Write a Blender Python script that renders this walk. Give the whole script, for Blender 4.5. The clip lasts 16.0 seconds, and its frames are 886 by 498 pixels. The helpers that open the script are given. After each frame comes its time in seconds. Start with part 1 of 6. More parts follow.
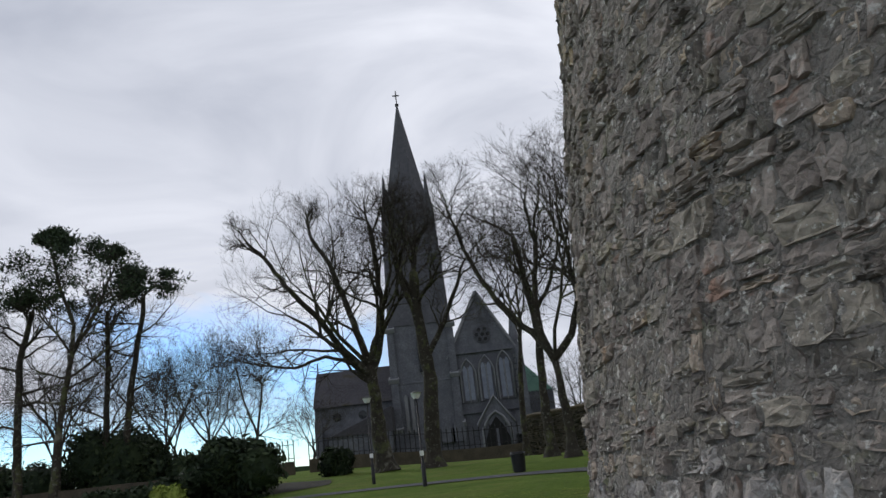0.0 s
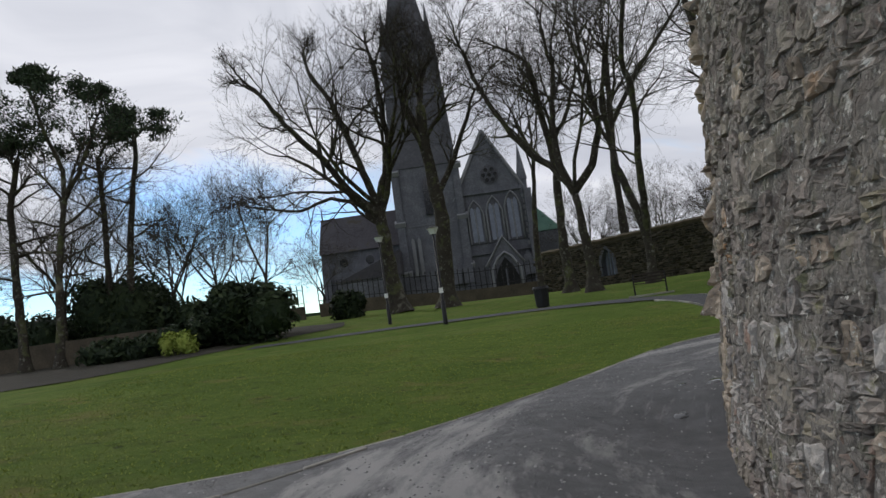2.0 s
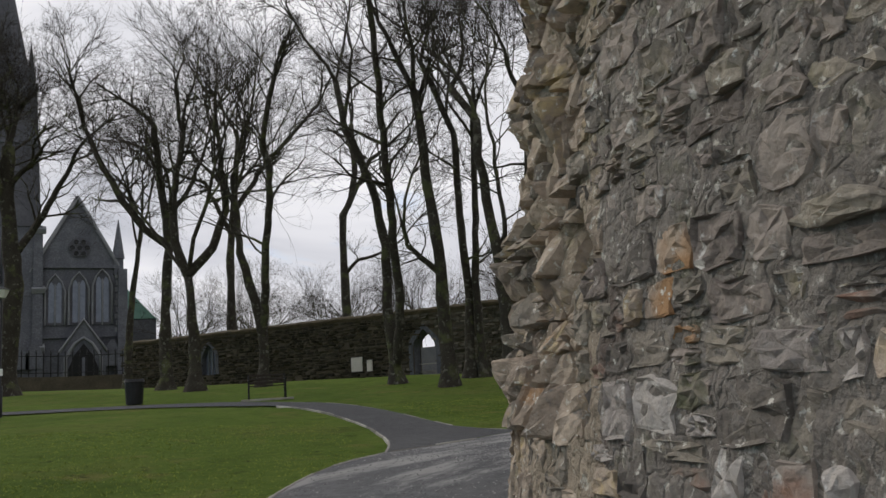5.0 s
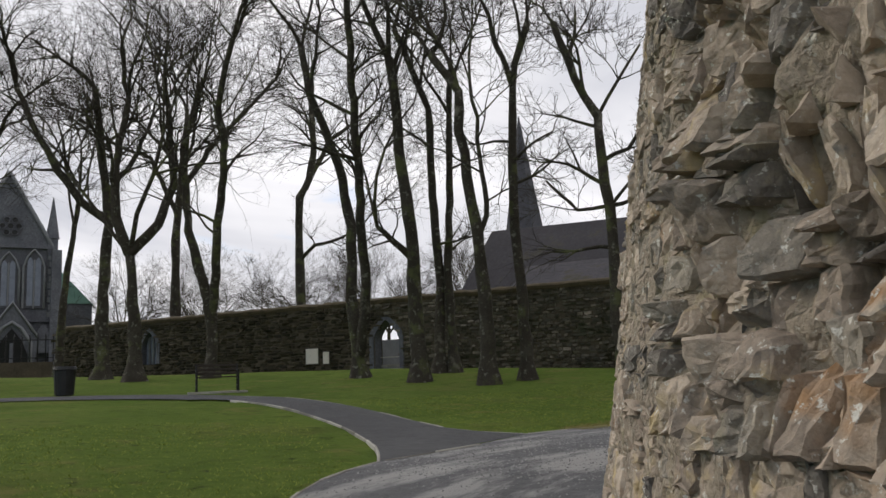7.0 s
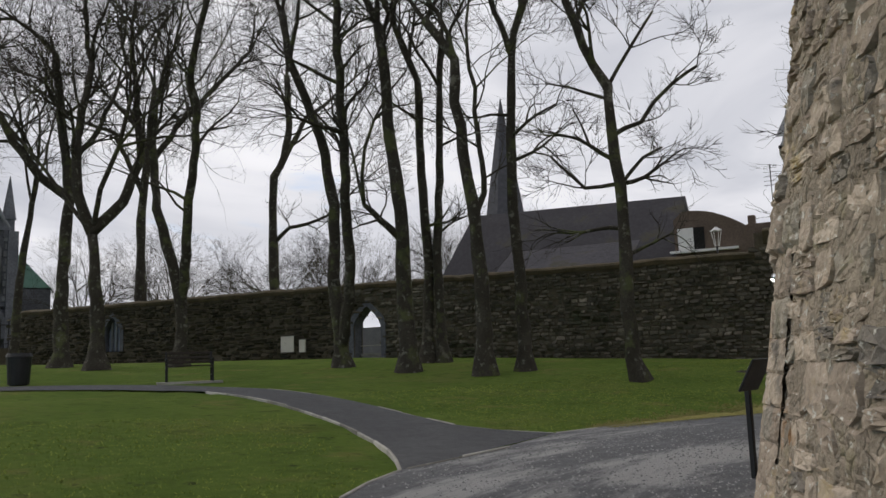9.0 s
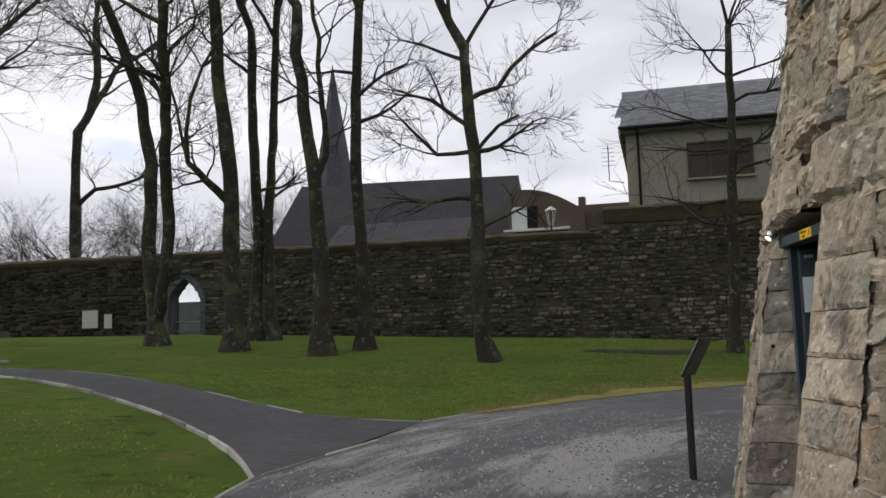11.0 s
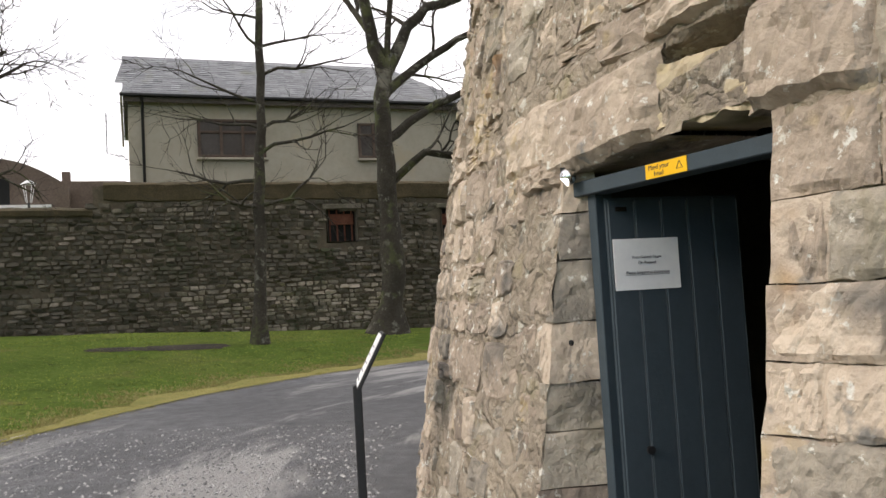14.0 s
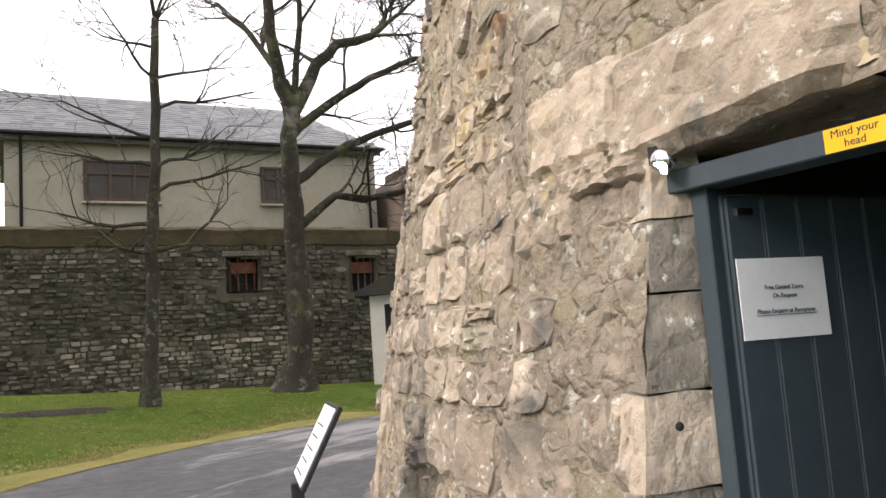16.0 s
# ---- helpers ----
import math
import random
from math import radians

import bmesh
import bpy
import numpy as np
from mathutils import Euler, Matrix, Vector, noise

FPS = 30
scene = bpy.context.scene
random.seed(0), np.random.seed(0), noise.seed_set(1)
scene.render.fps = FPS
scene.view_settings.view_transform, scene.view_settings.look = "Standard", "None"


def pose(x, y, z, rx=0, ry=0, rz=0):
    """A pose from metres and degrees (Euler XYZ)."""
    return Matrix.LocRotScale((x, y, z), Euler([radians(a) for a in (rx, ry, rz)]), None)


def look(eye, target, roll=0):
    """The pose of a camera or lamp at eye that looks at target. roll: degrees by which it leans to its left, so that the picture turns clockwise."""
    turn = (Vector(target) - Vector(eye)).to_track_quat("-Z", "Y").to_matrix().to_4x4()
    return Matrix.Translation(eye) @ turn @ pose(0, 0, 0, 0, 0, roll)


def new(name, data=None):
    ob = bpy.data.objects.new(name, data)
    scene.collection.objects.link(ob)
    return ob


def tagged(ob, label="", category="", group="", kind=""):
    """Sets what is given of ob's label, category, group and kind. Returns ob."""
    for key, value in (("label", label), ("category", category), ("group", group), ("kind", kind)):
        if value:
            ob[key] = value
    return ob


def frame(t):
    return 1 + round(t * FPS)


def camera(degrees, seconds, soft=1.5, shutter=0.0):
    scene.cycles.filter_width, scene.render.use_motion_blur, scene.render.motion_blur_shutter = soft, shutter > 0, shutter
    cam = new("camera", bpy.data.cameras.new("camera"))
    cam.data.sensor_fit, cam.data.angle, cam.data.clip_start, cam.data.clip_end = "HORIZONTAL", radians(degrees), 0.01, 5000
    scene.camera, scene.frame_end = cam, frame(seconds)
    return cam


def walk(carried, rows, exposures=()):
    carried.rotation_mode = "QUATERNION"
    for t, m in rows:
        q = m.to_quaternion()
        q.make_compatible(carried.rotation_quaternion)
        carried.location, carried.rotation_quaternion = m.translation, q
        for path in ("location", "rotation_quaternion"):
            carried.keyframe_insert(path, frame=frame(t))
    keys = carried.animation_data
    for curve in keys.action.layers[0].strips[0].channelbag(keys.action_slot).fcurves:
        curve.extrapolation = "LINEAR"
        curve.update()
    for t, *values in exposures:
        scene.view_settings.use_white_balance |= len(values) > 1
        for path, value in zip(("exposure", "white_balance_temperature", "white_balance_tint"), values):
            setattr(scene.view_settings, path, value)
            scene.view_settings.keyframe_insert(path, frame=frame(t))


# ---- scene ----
cam = camera(56.0, 16.0)
METRES, EYE, TILT, LEAN, TURN = 18.0, 1.3, 0.0, 0.0, 0.0
ROWS = [
    (0.0, 0.0, 0.0, 0.0, 1.73, 15.07, 6.45),
    (0.5, -0.0086, 0.0362, -0.0028, 0.11, 12.22, 4.86),
    (1.0, -0.0197, 0.0763, -0.0048, 0.84, 10.48, 5.95),
    (1.5, -0.0301, 0.1103, -0.0074, -0.09, 8.22, 6.82),
    (2.0, -0.0441, 0.1488, -0.009, 1.95, 4.71, 8.11),
    (2.5, -0.0532, 0.1838, -0.0099, -0.06, 3.38, 8.82),
    (3.0, -0.0582, 0.224, -0.0089, -0.41, 4.75, 7.82),
    (3.5, -0.0605, 0.2611, -0.0097, -9.17, 6.12, 5.21),
    (4.0, -0.0588, 0.3032, -0.0067, -16.23, 8.81, 5.73),
    (4.5, -0.0634, 0.3403, -0.0084, -22.64, 9.2, 4.56),
    (7.0, -0.0418, 0.5339, -0.0077, -30.25, 8.53, 2.34),
    (7.5, -0.0362, 0.5663, -0.0062, -30.17, 8.9, 2.67),
    (8.0, -0.0342, 0.5967, -0.0057, -29.66, 8.51, 2.01),
    (10.5, 0.0001, 0.7276, -0.0044, -41.46, 6.45, 1.81),
    (11.0, 0.0099, 0.755, -0.0043, -45.25, 5.84, 1.73),
    (11.5, 0.0215, 0.7785, -0.0041, -54.1, 4.29, 2.22),
    (12.0, 0.0385, 0.8006, -0.0035, -60.6, 4.58, 2.43),
    (12.5, 0.0524, 0.822, -0.0032, -65.88, 4.94, 1.69),
    (13.0, 0.0694, 0.839, -0.0037, -71.74, 4.18, 1.46),
    (13.5, 0.0849, 0.856, -0.0023, -75.31, 3.58, 2.26),
    (14.0, 0.0989, 0.8711, -0.0007, -80.28, 3.59, 3.36),
    (14.5, 0.1185, 0.8827, 0.0005, -80.36, 4.29, 4.55),
    (15.0, 0.1354, 0.8935, 0.0009, -82.83, 4.79, 4.94),
    (15.5, 0.1522, 0.8986, -0.0002, -85.2, 4.93, 4.66),
    (16.0, 0.1702, 0.9009, 0.0015, -87.14, 6.72, 4.12),
]
walk(cam, [(t, pose(0, 0, EYE, TILT, LEAN, TURN) @ pose(METRES * x, METRES * y, METRES * z, 90 + pitch, roll, yaw)) for t, x, y, z, yaw, pitch, roll in ROWS],
     [(0.0, -0.35, 6100, 10), (1.5, -0.3, 6200, 10), (3.0, -0.3, 6400, 10), (4.5, -0.25, 6500, 10), (7.0, 0.0, 6600, 10), (7.5, 0.0, 6600, 10), (8.0, -0.2, 6500, 10), (11.0, 0.0, 6500, 10), (12.0, 0.25, 6600, 10), (13.0, 0.55, 6700, 11), (14.5, 1.12, 6800, 13), (16.0, 1.3, 6850, 15)])
# ---------------------------------------------------------------- world, sun
world = bpy.data.worlds.new("world")
scene.world = world
world.use_nodes = True
wn, wl = world.node_tree.nodes, world.node_tree.links
wn.clear()


def wnode(kind, **props):
    n = wn.new(kind)
    for k, v in props.items():
        n.inputs[k].default_value = v
    return n


sky = wn.new("ShaderNodeTexSky")
sky.sky_type, sky.sun_disc = "NISHITA", False
sky.sun_elevation, sky.sun_rotation = radians(28), radians(-32)
sky.air_density, sky.dust_density, sky.ozone_density = 1.0, 0.0, 3.0
wco = wn.new("ShaderNodeTexCoord")
wmap = wn.new("ShaderNodeMapping")
wmap.inputs["Scale"].default_value = (1.0, 1.0, 2.6)
wmap.inputs["Location"].default_value = (0.35, 0.2, 0.1)
wl.new(wco.outputs["Generated"], wmap.inputs["Vector"])
cl = wnode("ShaderNodeTexNoise", Scale=1.7, Detail=7.0, Roughness=0.55, Distortion=0.4)
wl.new(wmap.outputs["Vector"], cl.inputs["Vector"])
ramp = wn.new("ShaderNodeValToRGB")
ramp.color_ramp.elements[0].position, ramp.color_ramp.elements[1].position = 0.33, 0.47
# clear strips lie low towards the north-west, cloud elsewhere
sep = wn.new("ShaderNodeSeparateXYZ")
wl.new(wco.outputs["Generated"], sep.inputs[0])
low = wn.new("ShaderNodeMapRange")
low.inputs["From Min"].default_value, low.inputs["From Max"].default_value = 0.12, 0.36
low.inputs["To Min"].default_value, low.inputs["To Max"].default_value = -0.15, 0.16
wl.new(sep.outputs["Z"], low.inputs["Value"])
east = wn.new("ShaderNodeMapRange")
east.inputs["From Min"].default_value, east.inputs["From Max"].default_value = -0.35, 0.45
east.inputs["To Min"].default_value, east.inputs["To Max"].default_value = -0.06, 0.2
wl.new(sep.outputs["X"], east.inputs["Value"])
add1 = wn.new("ShaderNodeMath")
add2 = wn.new("ShaderNodeMath")
wl.new(cl.outputs["Fac"], add1.inputs[0]), wl.new(low.outputs["Result"], add1.inputs[1])
wl.new(add1.outputs[0], add2.inputs[0]), wl.new(east.outputs["Result"], add2.inputs[1])
wl.new(add2.outputs[0], ramp.inputs["Fac"])
tone = wnode("ShaderNodeTexNoise", Scale=2.3, Detail=8.0, Roughness=0.5, Distortion=0.8)
wl.new(wmap.outputs["Vector"], tone.inputs["Vector"])
tramp = wn.new("ShaderNodeValToRGB")
tramp.color_ramp.elements[0].position, tramp.color_ramp.elements[0].color = 0.32, (0.5, 0.515, 0.575, 1)
tramp.color_ramp.elements[1].position, tramp.color_ramp.elements[1].color = 0.68, (0.92, 0.91, 0.94, 1)
wl.new(tone.outputs["Fac"], tramp.inputs["Fac"])
bg1, bg2 = wnode("ShaderNodeBackground", Strength=0.15), wnode("ShaderNodeBackground", Strength=1.22)
mix, out = wn.new("ShaderNodeMixShader"), wn.new("ShaderNodeOutputWorld")
hue = wn.new("ShaderNodeMix")
hue.data_type, hue.blend_type = "RGBA", "MULTIPLY"
hue.inputs["Factor"].default_value, hue.inputs["B"].default_value = 1.0, (0.95, 1.02, 1.08, 1)
wl.new(sky.outputs["Color"], hue.inputs["A"])
wl.new(hue.outputs["Result"], bg1.inputs["Color"]), wl.new(tramp.outputs["Color"], bg2.inputs["Color"])
wl.new(ramp.outputs["Color"], mix.inputs["Fac"])
wl.new(bg1.outputs[0], mix.inputs[1]), wl.new(bg2.outputs[0], mix.inputs[2])
wl.new(mix.outputs[0], out.inputs["Surface"])

sun = new("sun", bpy.data.lights.new("sun", "SUN"))
sun.data.energy, sun.data.angle, sun.data.color = 1.3, radians(14), (1.0, 0.93, 0.84)
sun.matrix_world = look((0, 0, 0), (0.5, -0.78, -0.5))


# ---------------------------------------------------------------- materials
CX, CY = 10.25, 8.28   # the tower's middle


def stuff(name, colors, scale=3.0, rough=0.85, bump=0.3, bscale=40.0, metal=0.0, dist=0.02, fine=0.35, island=0.0, rnd=0.0, spots=None, spec=0.3, pits=0.0):
    """A procedural surface: a colour ramp over two scales of noise in metres, grain as bump, and variation from piece to piece."""
    m = bpy.data.materials.new(name)
    m.use_nodes = True
    n, l = m.node_tree.nodes, m.node_tree.links
    bsdf = n["Principled BSDF"]
    bsdf.inputs["Roughness"].default_value, bsdf.inputs["Metallic"].default_value = rough, metal
    bsdf.inputs["Specular IOR Level"].default_value = spec
    geo = n.new("ShaderNodeNewGeometry")

    def tex(s, detail=5.0, r=0.6):
        t = n.new("ShaderNodeTexNoise")
        t.inputs["Scale"].default_value, t.inputs["Detail"].default_value, t.inputs["Roughness"].default_value = s, detail, r
        l.new(geo.outputs["Position"], t.inputs["Vector"])
        return t.outputs["Fac"]

    def maths(op, a, b):
        q = n.new("ShaderNodeMath")
        q.operation = op
        for i, v in enumerate((a, b)):
            if isinstance(v, (int, float)):
                q.inputs[i].default_value = v
            else:
                l.new(v, q.inputs[i])
        return q.outputs[0]

    big, small = tex(scale), tex(scale * 11, 6.0, 0.7)
    fac = maths("ADD", maths("MULTIPLY", big, 1 - fine), maths("MULTIPLY", small, fine))
    if island:
        fac = maths("ADD", fac, maths("MULTIPLY", maths("SUBTRACT", geo.outputs["Random Per Island"], 0.5), island))
    if rnd:
        info = n.new("ShaderNodeObjectInfo")
        fac = maths("ADD", fac, maths("MULTIPLY", maths("SUBTRACT", info.outputs["Random"], 0.5), rnd))
    r = n.new("ShaderNodeValToRGB")
    while len(r.color_ramp.elements) < len(colors):
        r.color_ramp.elements.new(0.5)
    for i, c in enumerate(colors):
        e = r.color_ramp.elements[i]
        e.position = 0.28 + 0.44 * i / max(1, len(colors) - 1)
        e.color = (*c, 1)
    l.new(fac, r.inputs["Fac"])
    colour = r.outputs["Color"]
    for s, lo, hi, c in spots or ():
        t = tex(abs(s), 4.0, 0.65)
        if s < 0:
            # streaks that follow the walk round the tower
            xyz = n.new("ShaderNodeSeparateXYZ")
            l.new(geo.outputs["Position"], xyz.inputs[0])
            dx, dy = maths("SUBTRACT", xyz.outputs["X"], CX), maths("SUBTRACT", xyz.outputs["Y"], CY)
            rr = maths("SQRT", maths("ADD", maths("MULTIPLY", dx, dx), maths("MULTIPLY", dy, dy)), 0.0)
            aa = maths("MULTIPLY", maths("ARCTAN2", dy, dx), 2.2)
            cb = n.new("ShaderNodeCombineXYZ")
            l.new(rr, cb.inputs[0]), l.new(aa, cb.inputs[1])
            q = n.new("ShaderNodeTexNoise")
            q.inputs["Scale"].default_value, q.inputs["Detail"].default_value, q.inputs["Roughness"].default_value = -s, 6.0, 0.68
            l.new(cb.outputs[0], q.inputs["Vector"])
            t = q.outputs["Fac"]
        mr = n.new("ShaderNodeMapRange")
        mr.inputs["From Min"].default_value, mr.inputs["From Max"].default_value = lo, hi
        l.new(t, mr.inputs["Value"])
        mx = n.new("ShaderNodeMix")
        mx.data_type = "RGBA"
        l.new(mr.outputs["Result"], mx.inputs["Factor"]), l.new(colour, mx.inputs["A"])
        mx.inputs["B"].default_value = (*c, 1)
        colour = mx.outputs["Result"]
    l.new(colour, bsdf.inputs["Base Color"])
    if bump:
        b = n.new("ShaderNodeBump")
        b.inputs["Strength"].default_value, b.inputs["Distance"].default_value = bump, dist
        relief = tex(bscale, 8.0, 0.7)
        if pits:
            vo = n.new("ShaderNodeTexVoronoi")
            vo.feature = "DISTANCE_TO_EDGE"
            vo.inputs["Scale"].default_value = pits
            wob = n.new("ShaderNodeTexNoise")
            wob.inputs["Scale"].default_value, wob.inputs["Detail"].default_value = pits * 0.6, 5.0
            l.new(geo.outputs["Position"], wob.inputs["Vector"])
            va = n.new("ShaderNodeVectorMath")
            va.operation = "MULTIPLY_ADD"
            va.inputs[1].default_value = (0.35, 0.35, 0.35)
            l.new(wob.outputs["Color"], va.inputs[0]), l.new(geo.outputs["Position"], va.inputs[2])
            l.new(va.outputs[0], vo.inputs["Vector"])
            crack = maths("MINIMUM", maths("MULTIPLY", vo.outputs["Distance"], 3.0), 0.5)
            relief = maths("ADD", relief, maths("ADD", crack, maths("MULTIPLY", tex(bscale * 0.3, 5.0, 0.6), 1.6)))
        l.new(relief, b.inputs["Height"])
        l.new(b.outputs["Normal"], bsdf.inputs["Normal"])
    return m


STONE = stuff("tower stone", [(0.143, 0.127, 0.111), (0.296, 0.261, 0.21), (0.474, 0.417, 0.328)], 1.6, 0.92, 0.8, 22.0, dist=0.03, fine=0.5, island=0.3, rnd=0.3,
              pits=5.0, spots=[(2.6, 0.57, 0.66, (0.33, 0.29, 0.2)), (16.0, 0.6, 0.66, (0.62, 0.6, 0.53)), (1.3, 0.58, 0.7, (0.13, 0.12, 0.105))])
BUFF = stuff("buff tower stone", [(0.213, 0.173, 0.137), (0.388, 0.316, 0.244), (0.551, 0.459, 0.357)], 1.8, 0.92, 0.7, 22.0, dist=0.03, fine=0.5, island=0.3, rnd=0.3,
             pits=5.0, spots=[(2.2, 0.57, 0.68, (0.46, 0.36, 0.2)), (0.9, 0.62, 0.7, (0.34, 0.2, 0.1)), (5.0, 0.6, 0.7, (0.2, 0.19, 0.17)), (16.0, 0.6, 0.66, (0.62, 0.6, 0.53)), (1.3, 0.58, 0.7, (0.13, 0.12, 0.105))])
HONEY = stuff("honey-stained stone", [(0.3, 0.25, 0.18), (0.47, 0.39, 0.26), (0.58, 0.49, 0.35)], 1.8, 0.92, 0.5, 22.0, dist=0.03, fine=0.4, spots=[(2.0, 0.58, 0.7, (0.56, 0.43, 0.2))])
MORTAR = stuff("tower mortar", [(0.204, 0.17, 0.136), (0.367, 0.307, 0.233), (0.517, 0.431, 0.323)], 2.2, 0.95, 1.0, 16.0, dist=0.05, fine=0.55,
               pits=7.0, spots=[(3.1, 0.56, 0.68, (0.36, 0.31, 0.2)), (13.0, 0.6, 0.67, (0.6, 0.57, 0.48))])
GREYMORTAR = stuff("grey tower mortar", [(0.14, 0.125, 0.112), (0.255, 0.23, 0.2), (0.37, 0.335, 0.29)], 2.2, 0.95, 1.0, 16.0, dist=0.05, fine=0.55,
               pits=7.0, spots=[(3.1, 0.56, 0.68, (0.24, 0.23, 0.17)), (13.0, 0.58, 0.66, (0.62, 0.59, 0.52)), (1.7, 0.58, 0.7, (0.16, 0.13, 0.11))])
WALLSTONE = stuff("wall stone", [(0.0683, 0.0621, 0.0469), (0.164, 0.143, 0.112), (0.355, 0.311, 0.246)], 1.2, 0.95, 0.6, 30.0, fine=0.4, island=0.3, rnd=0.3,
                  spots=[(0.7, 0.55, 0.7, (0.05, 0.055, 0.03))])
WALLMORTAR = stuff("wall mortar", [(0.0403, 0.034, 0.0255), (0.092, 0.076, 0.0553), (0.149, 0.125, 0.085)], 1.0, 0.97, 0.6, 25.0, fine=0.5)
MOSS = stuff("mossy coping", [(0.0325, 0.03, 0.0142), (0.065, 0.052, 0.0285), (0.13, 0.095, 0.057)], 2.0, 0.97, 0.8, 25.0, fine=0.5)
CHURCHSTONE = stuff("church limestone", [(0.055, 0.057, 0.067), (0.1, 0.103, 0.119), (0.19, 0.196, 0.215)], 0.7, 0.9, 0.5, 6.0, fine=0.6)
# weathered stone; round the tall windows its dark tone paints recess shade
CHURCHDARK = stuff("church weathered stone and recess shade", [(0.048, 0.048, 0.0544), (0.08, 0.08, 0.092), (0.128, 0.132, 0.144)], 0.35, 0.9, 0.3, 6.0, fine=0.5)
SLATE = stuff("slate", [(0.045, 0.0473, 0.0522), (0.09, 0.0945, 0.0997), (0.15, 0.158, 0.157)], 0.8, 0.42, 0.4, 12.0, fine=0.6, spec=0.5, island=0.35,
              spots=[(1.1, 0.58, 0.7, (0.075, 0.08, 0.05))])
DARKSLATE = stuff("weathered roof slate", [(0.024, 0.022, 0.026), (0.04, 0.038, 0.043), (0.07, 0.066, 0.074)], 0.5, 0.85, 0.4, 12.0, fine=0.6, island=0.3, spots=[(0.5, 0.56, 0.68, (0.05, 0.045, 0.03))])
RENDER = stuff("house render", [(0.259, 0.234, 0.183), (0.338, 0.31, 0.246), (0.393, 0.363, 0.296)], 0.45, 0.92, 0.15, 30.0, fine=0.35, spots=[(0.35, 0.56, 0.72, (0.36, 0.3, 0.2))])
CHURCHPALE = stuff("church dressed stone", [(0.12, 0.123, 0.132), (0.175, 0.18, 0.19), (0.25, 0.252, 0.262)], 0.8, 0.9, 0.3, 8.0, fine=0.5)
# the sky's bluish reflection is put into the colour of this glass
LEADED = stuff("leaded glass with painted sky reflection", [(0.09, 0.105, 0.14), (0.16, 0.18, 0.23), (0.24, 0.27, 0.33)], 2.5, 0.35, 0.2, 20.0, fine=0.6, spec=0.5)
LIME = stuff("lime-crusted tower stone", [(0.2, 0.177, 0.16), (0.33, 0.295, 0.265), (0.5, 0.46, 0.415)], 2.4, 0.93, 0.9, 20.0, dist=0.03, fine=0.6, island=0.35, rnd=0.3,
             pits=5.0, spots=[(1.4, 0.55, 0.68, (0.17, 0.14, 0.12)), (9.0, 0.6, 0.67, (0.7, 0.68, 0.63)), (2.3, 0.62, 0.7, (0.26, 0.25, 0.12))])
RUSSET = stuff("brown tower stone", [(0.12, 0.1, 0.088), (0.235, 0.2, 0.172), (0.36, 0.31, 0.265)], 1.9, 0.92, 0.9, 20.0, dist=0.03, fine=0.55, island=0.35, rnd=0.3,
               pits=5.0, spots=[(7.0, 0.6, 0.67, (0.6, 0.58, 0.53)), (2.0, 0.6, 0.7, (0.3, 0.19, 0.14)), (1.1, 0.6, 0.7, (0.15, 0.15, 0.09))])
# moss on the boundary wall; in the tower passage its darkness paints shade
MOSS_AND_SHADE = stuff("mossed wall stone and passage shade", [(0.02, 0.018, 0.011), (0.042, 0.036, 0.022), (0.085, 0.07, 0.046)], 1.4, 0.97, 0.8, 25.0, fine=0.5, island=0.3)
BARK = stuff("bark", [(0.02, 0.017, 0.0125), (0.042, 0.036, 0.027), (0.088, 0.079, 0.062)], 2.2, 0.95, 1.0, 18.0, dist=0.03, fine=0.55,
             spots=[(1.3, 0.53, 0.64, (0.085, 0.092, 0.04)), (0.9, 0.62, 0.7, (0.16, 0.15, 0.12)), (5.0, 0.58, 0.66, (0.15, 0.145, 0.12))])
TWIG = stuff("twig bark", [(0.021, 0.0175, 0.0154), (0.0385, 0.0322, 0.0266), (0.0595, 0.0511, 0.042)], 1.5, 0.95, 0.0, fine=0.4)
NEEDLE = stuff("dark foliage", [(0.012, 0.022, 0.012), (0.025, 0.042, 0.02), (0.05, 0.075, 0.032)], 1.5, 0.9, 0.0, fine=0.5, island=0.4)
LAUREL = stuff("shrub leaves", [(0.00768, 0.016, 0.0064), (0.0179, 0.032, 0.0115), (0.0384, 0.0544, 0.0192)], 0.8, 0.75, 0.0, fine=0.5, island=0.4)
GRASS = stuff("grass", [(0.066, 0.11, 0.021), (0.115, 0.172, 0.033), (0.185, 0.235, 0.055)], 0.45, 0.95, 1.0, 60.0, dist=0.05, fine=0.5,
              spots=[(0.23, 0.54, 0.7, (0.145, 0.17, 0.045)), (0.8, 0.56, 0.7, (0.19, 0.19, 0.06)), (3.2, 0.6, 0.7, (0.05, 0.07, 0.02)), (1.3, 0.56, 0.72, (0.08, 0.115, 0.024))], spec=0.04)
BLADE = stuff("grass blades", [(0.121, 0.172, 0.0253), (0.208, 0.272, 0.0448), (0.311, 0.358, 0.077)], 0.5, 0.9, 0.0, fine=0.3, island=0.5)
STRAW = stuff("yellowed grass", [(0.2, 0.18, 0.06), (0.3, 0.26, 0.1), (0.38, 0.33, 0.15)], 1.0, 0.95, 0.0, fine=0.4, island=0.4)
GRAVEL = stuff("gravel", [(0.088, 0.09, 0.094), (0.16, 0.163, 0.168), (0.26, 0.264, 0.268)], 0.35, 0.7, 1.0, 45.0, dist=0.07, fine=0.6, spec=0.35,
               spots=[(3.5, 0.55, 0.75, (0.17, 0.17, 0.172)), (-0.8, 0.515, 0.6, (0.44, 0.432, 0.42))])
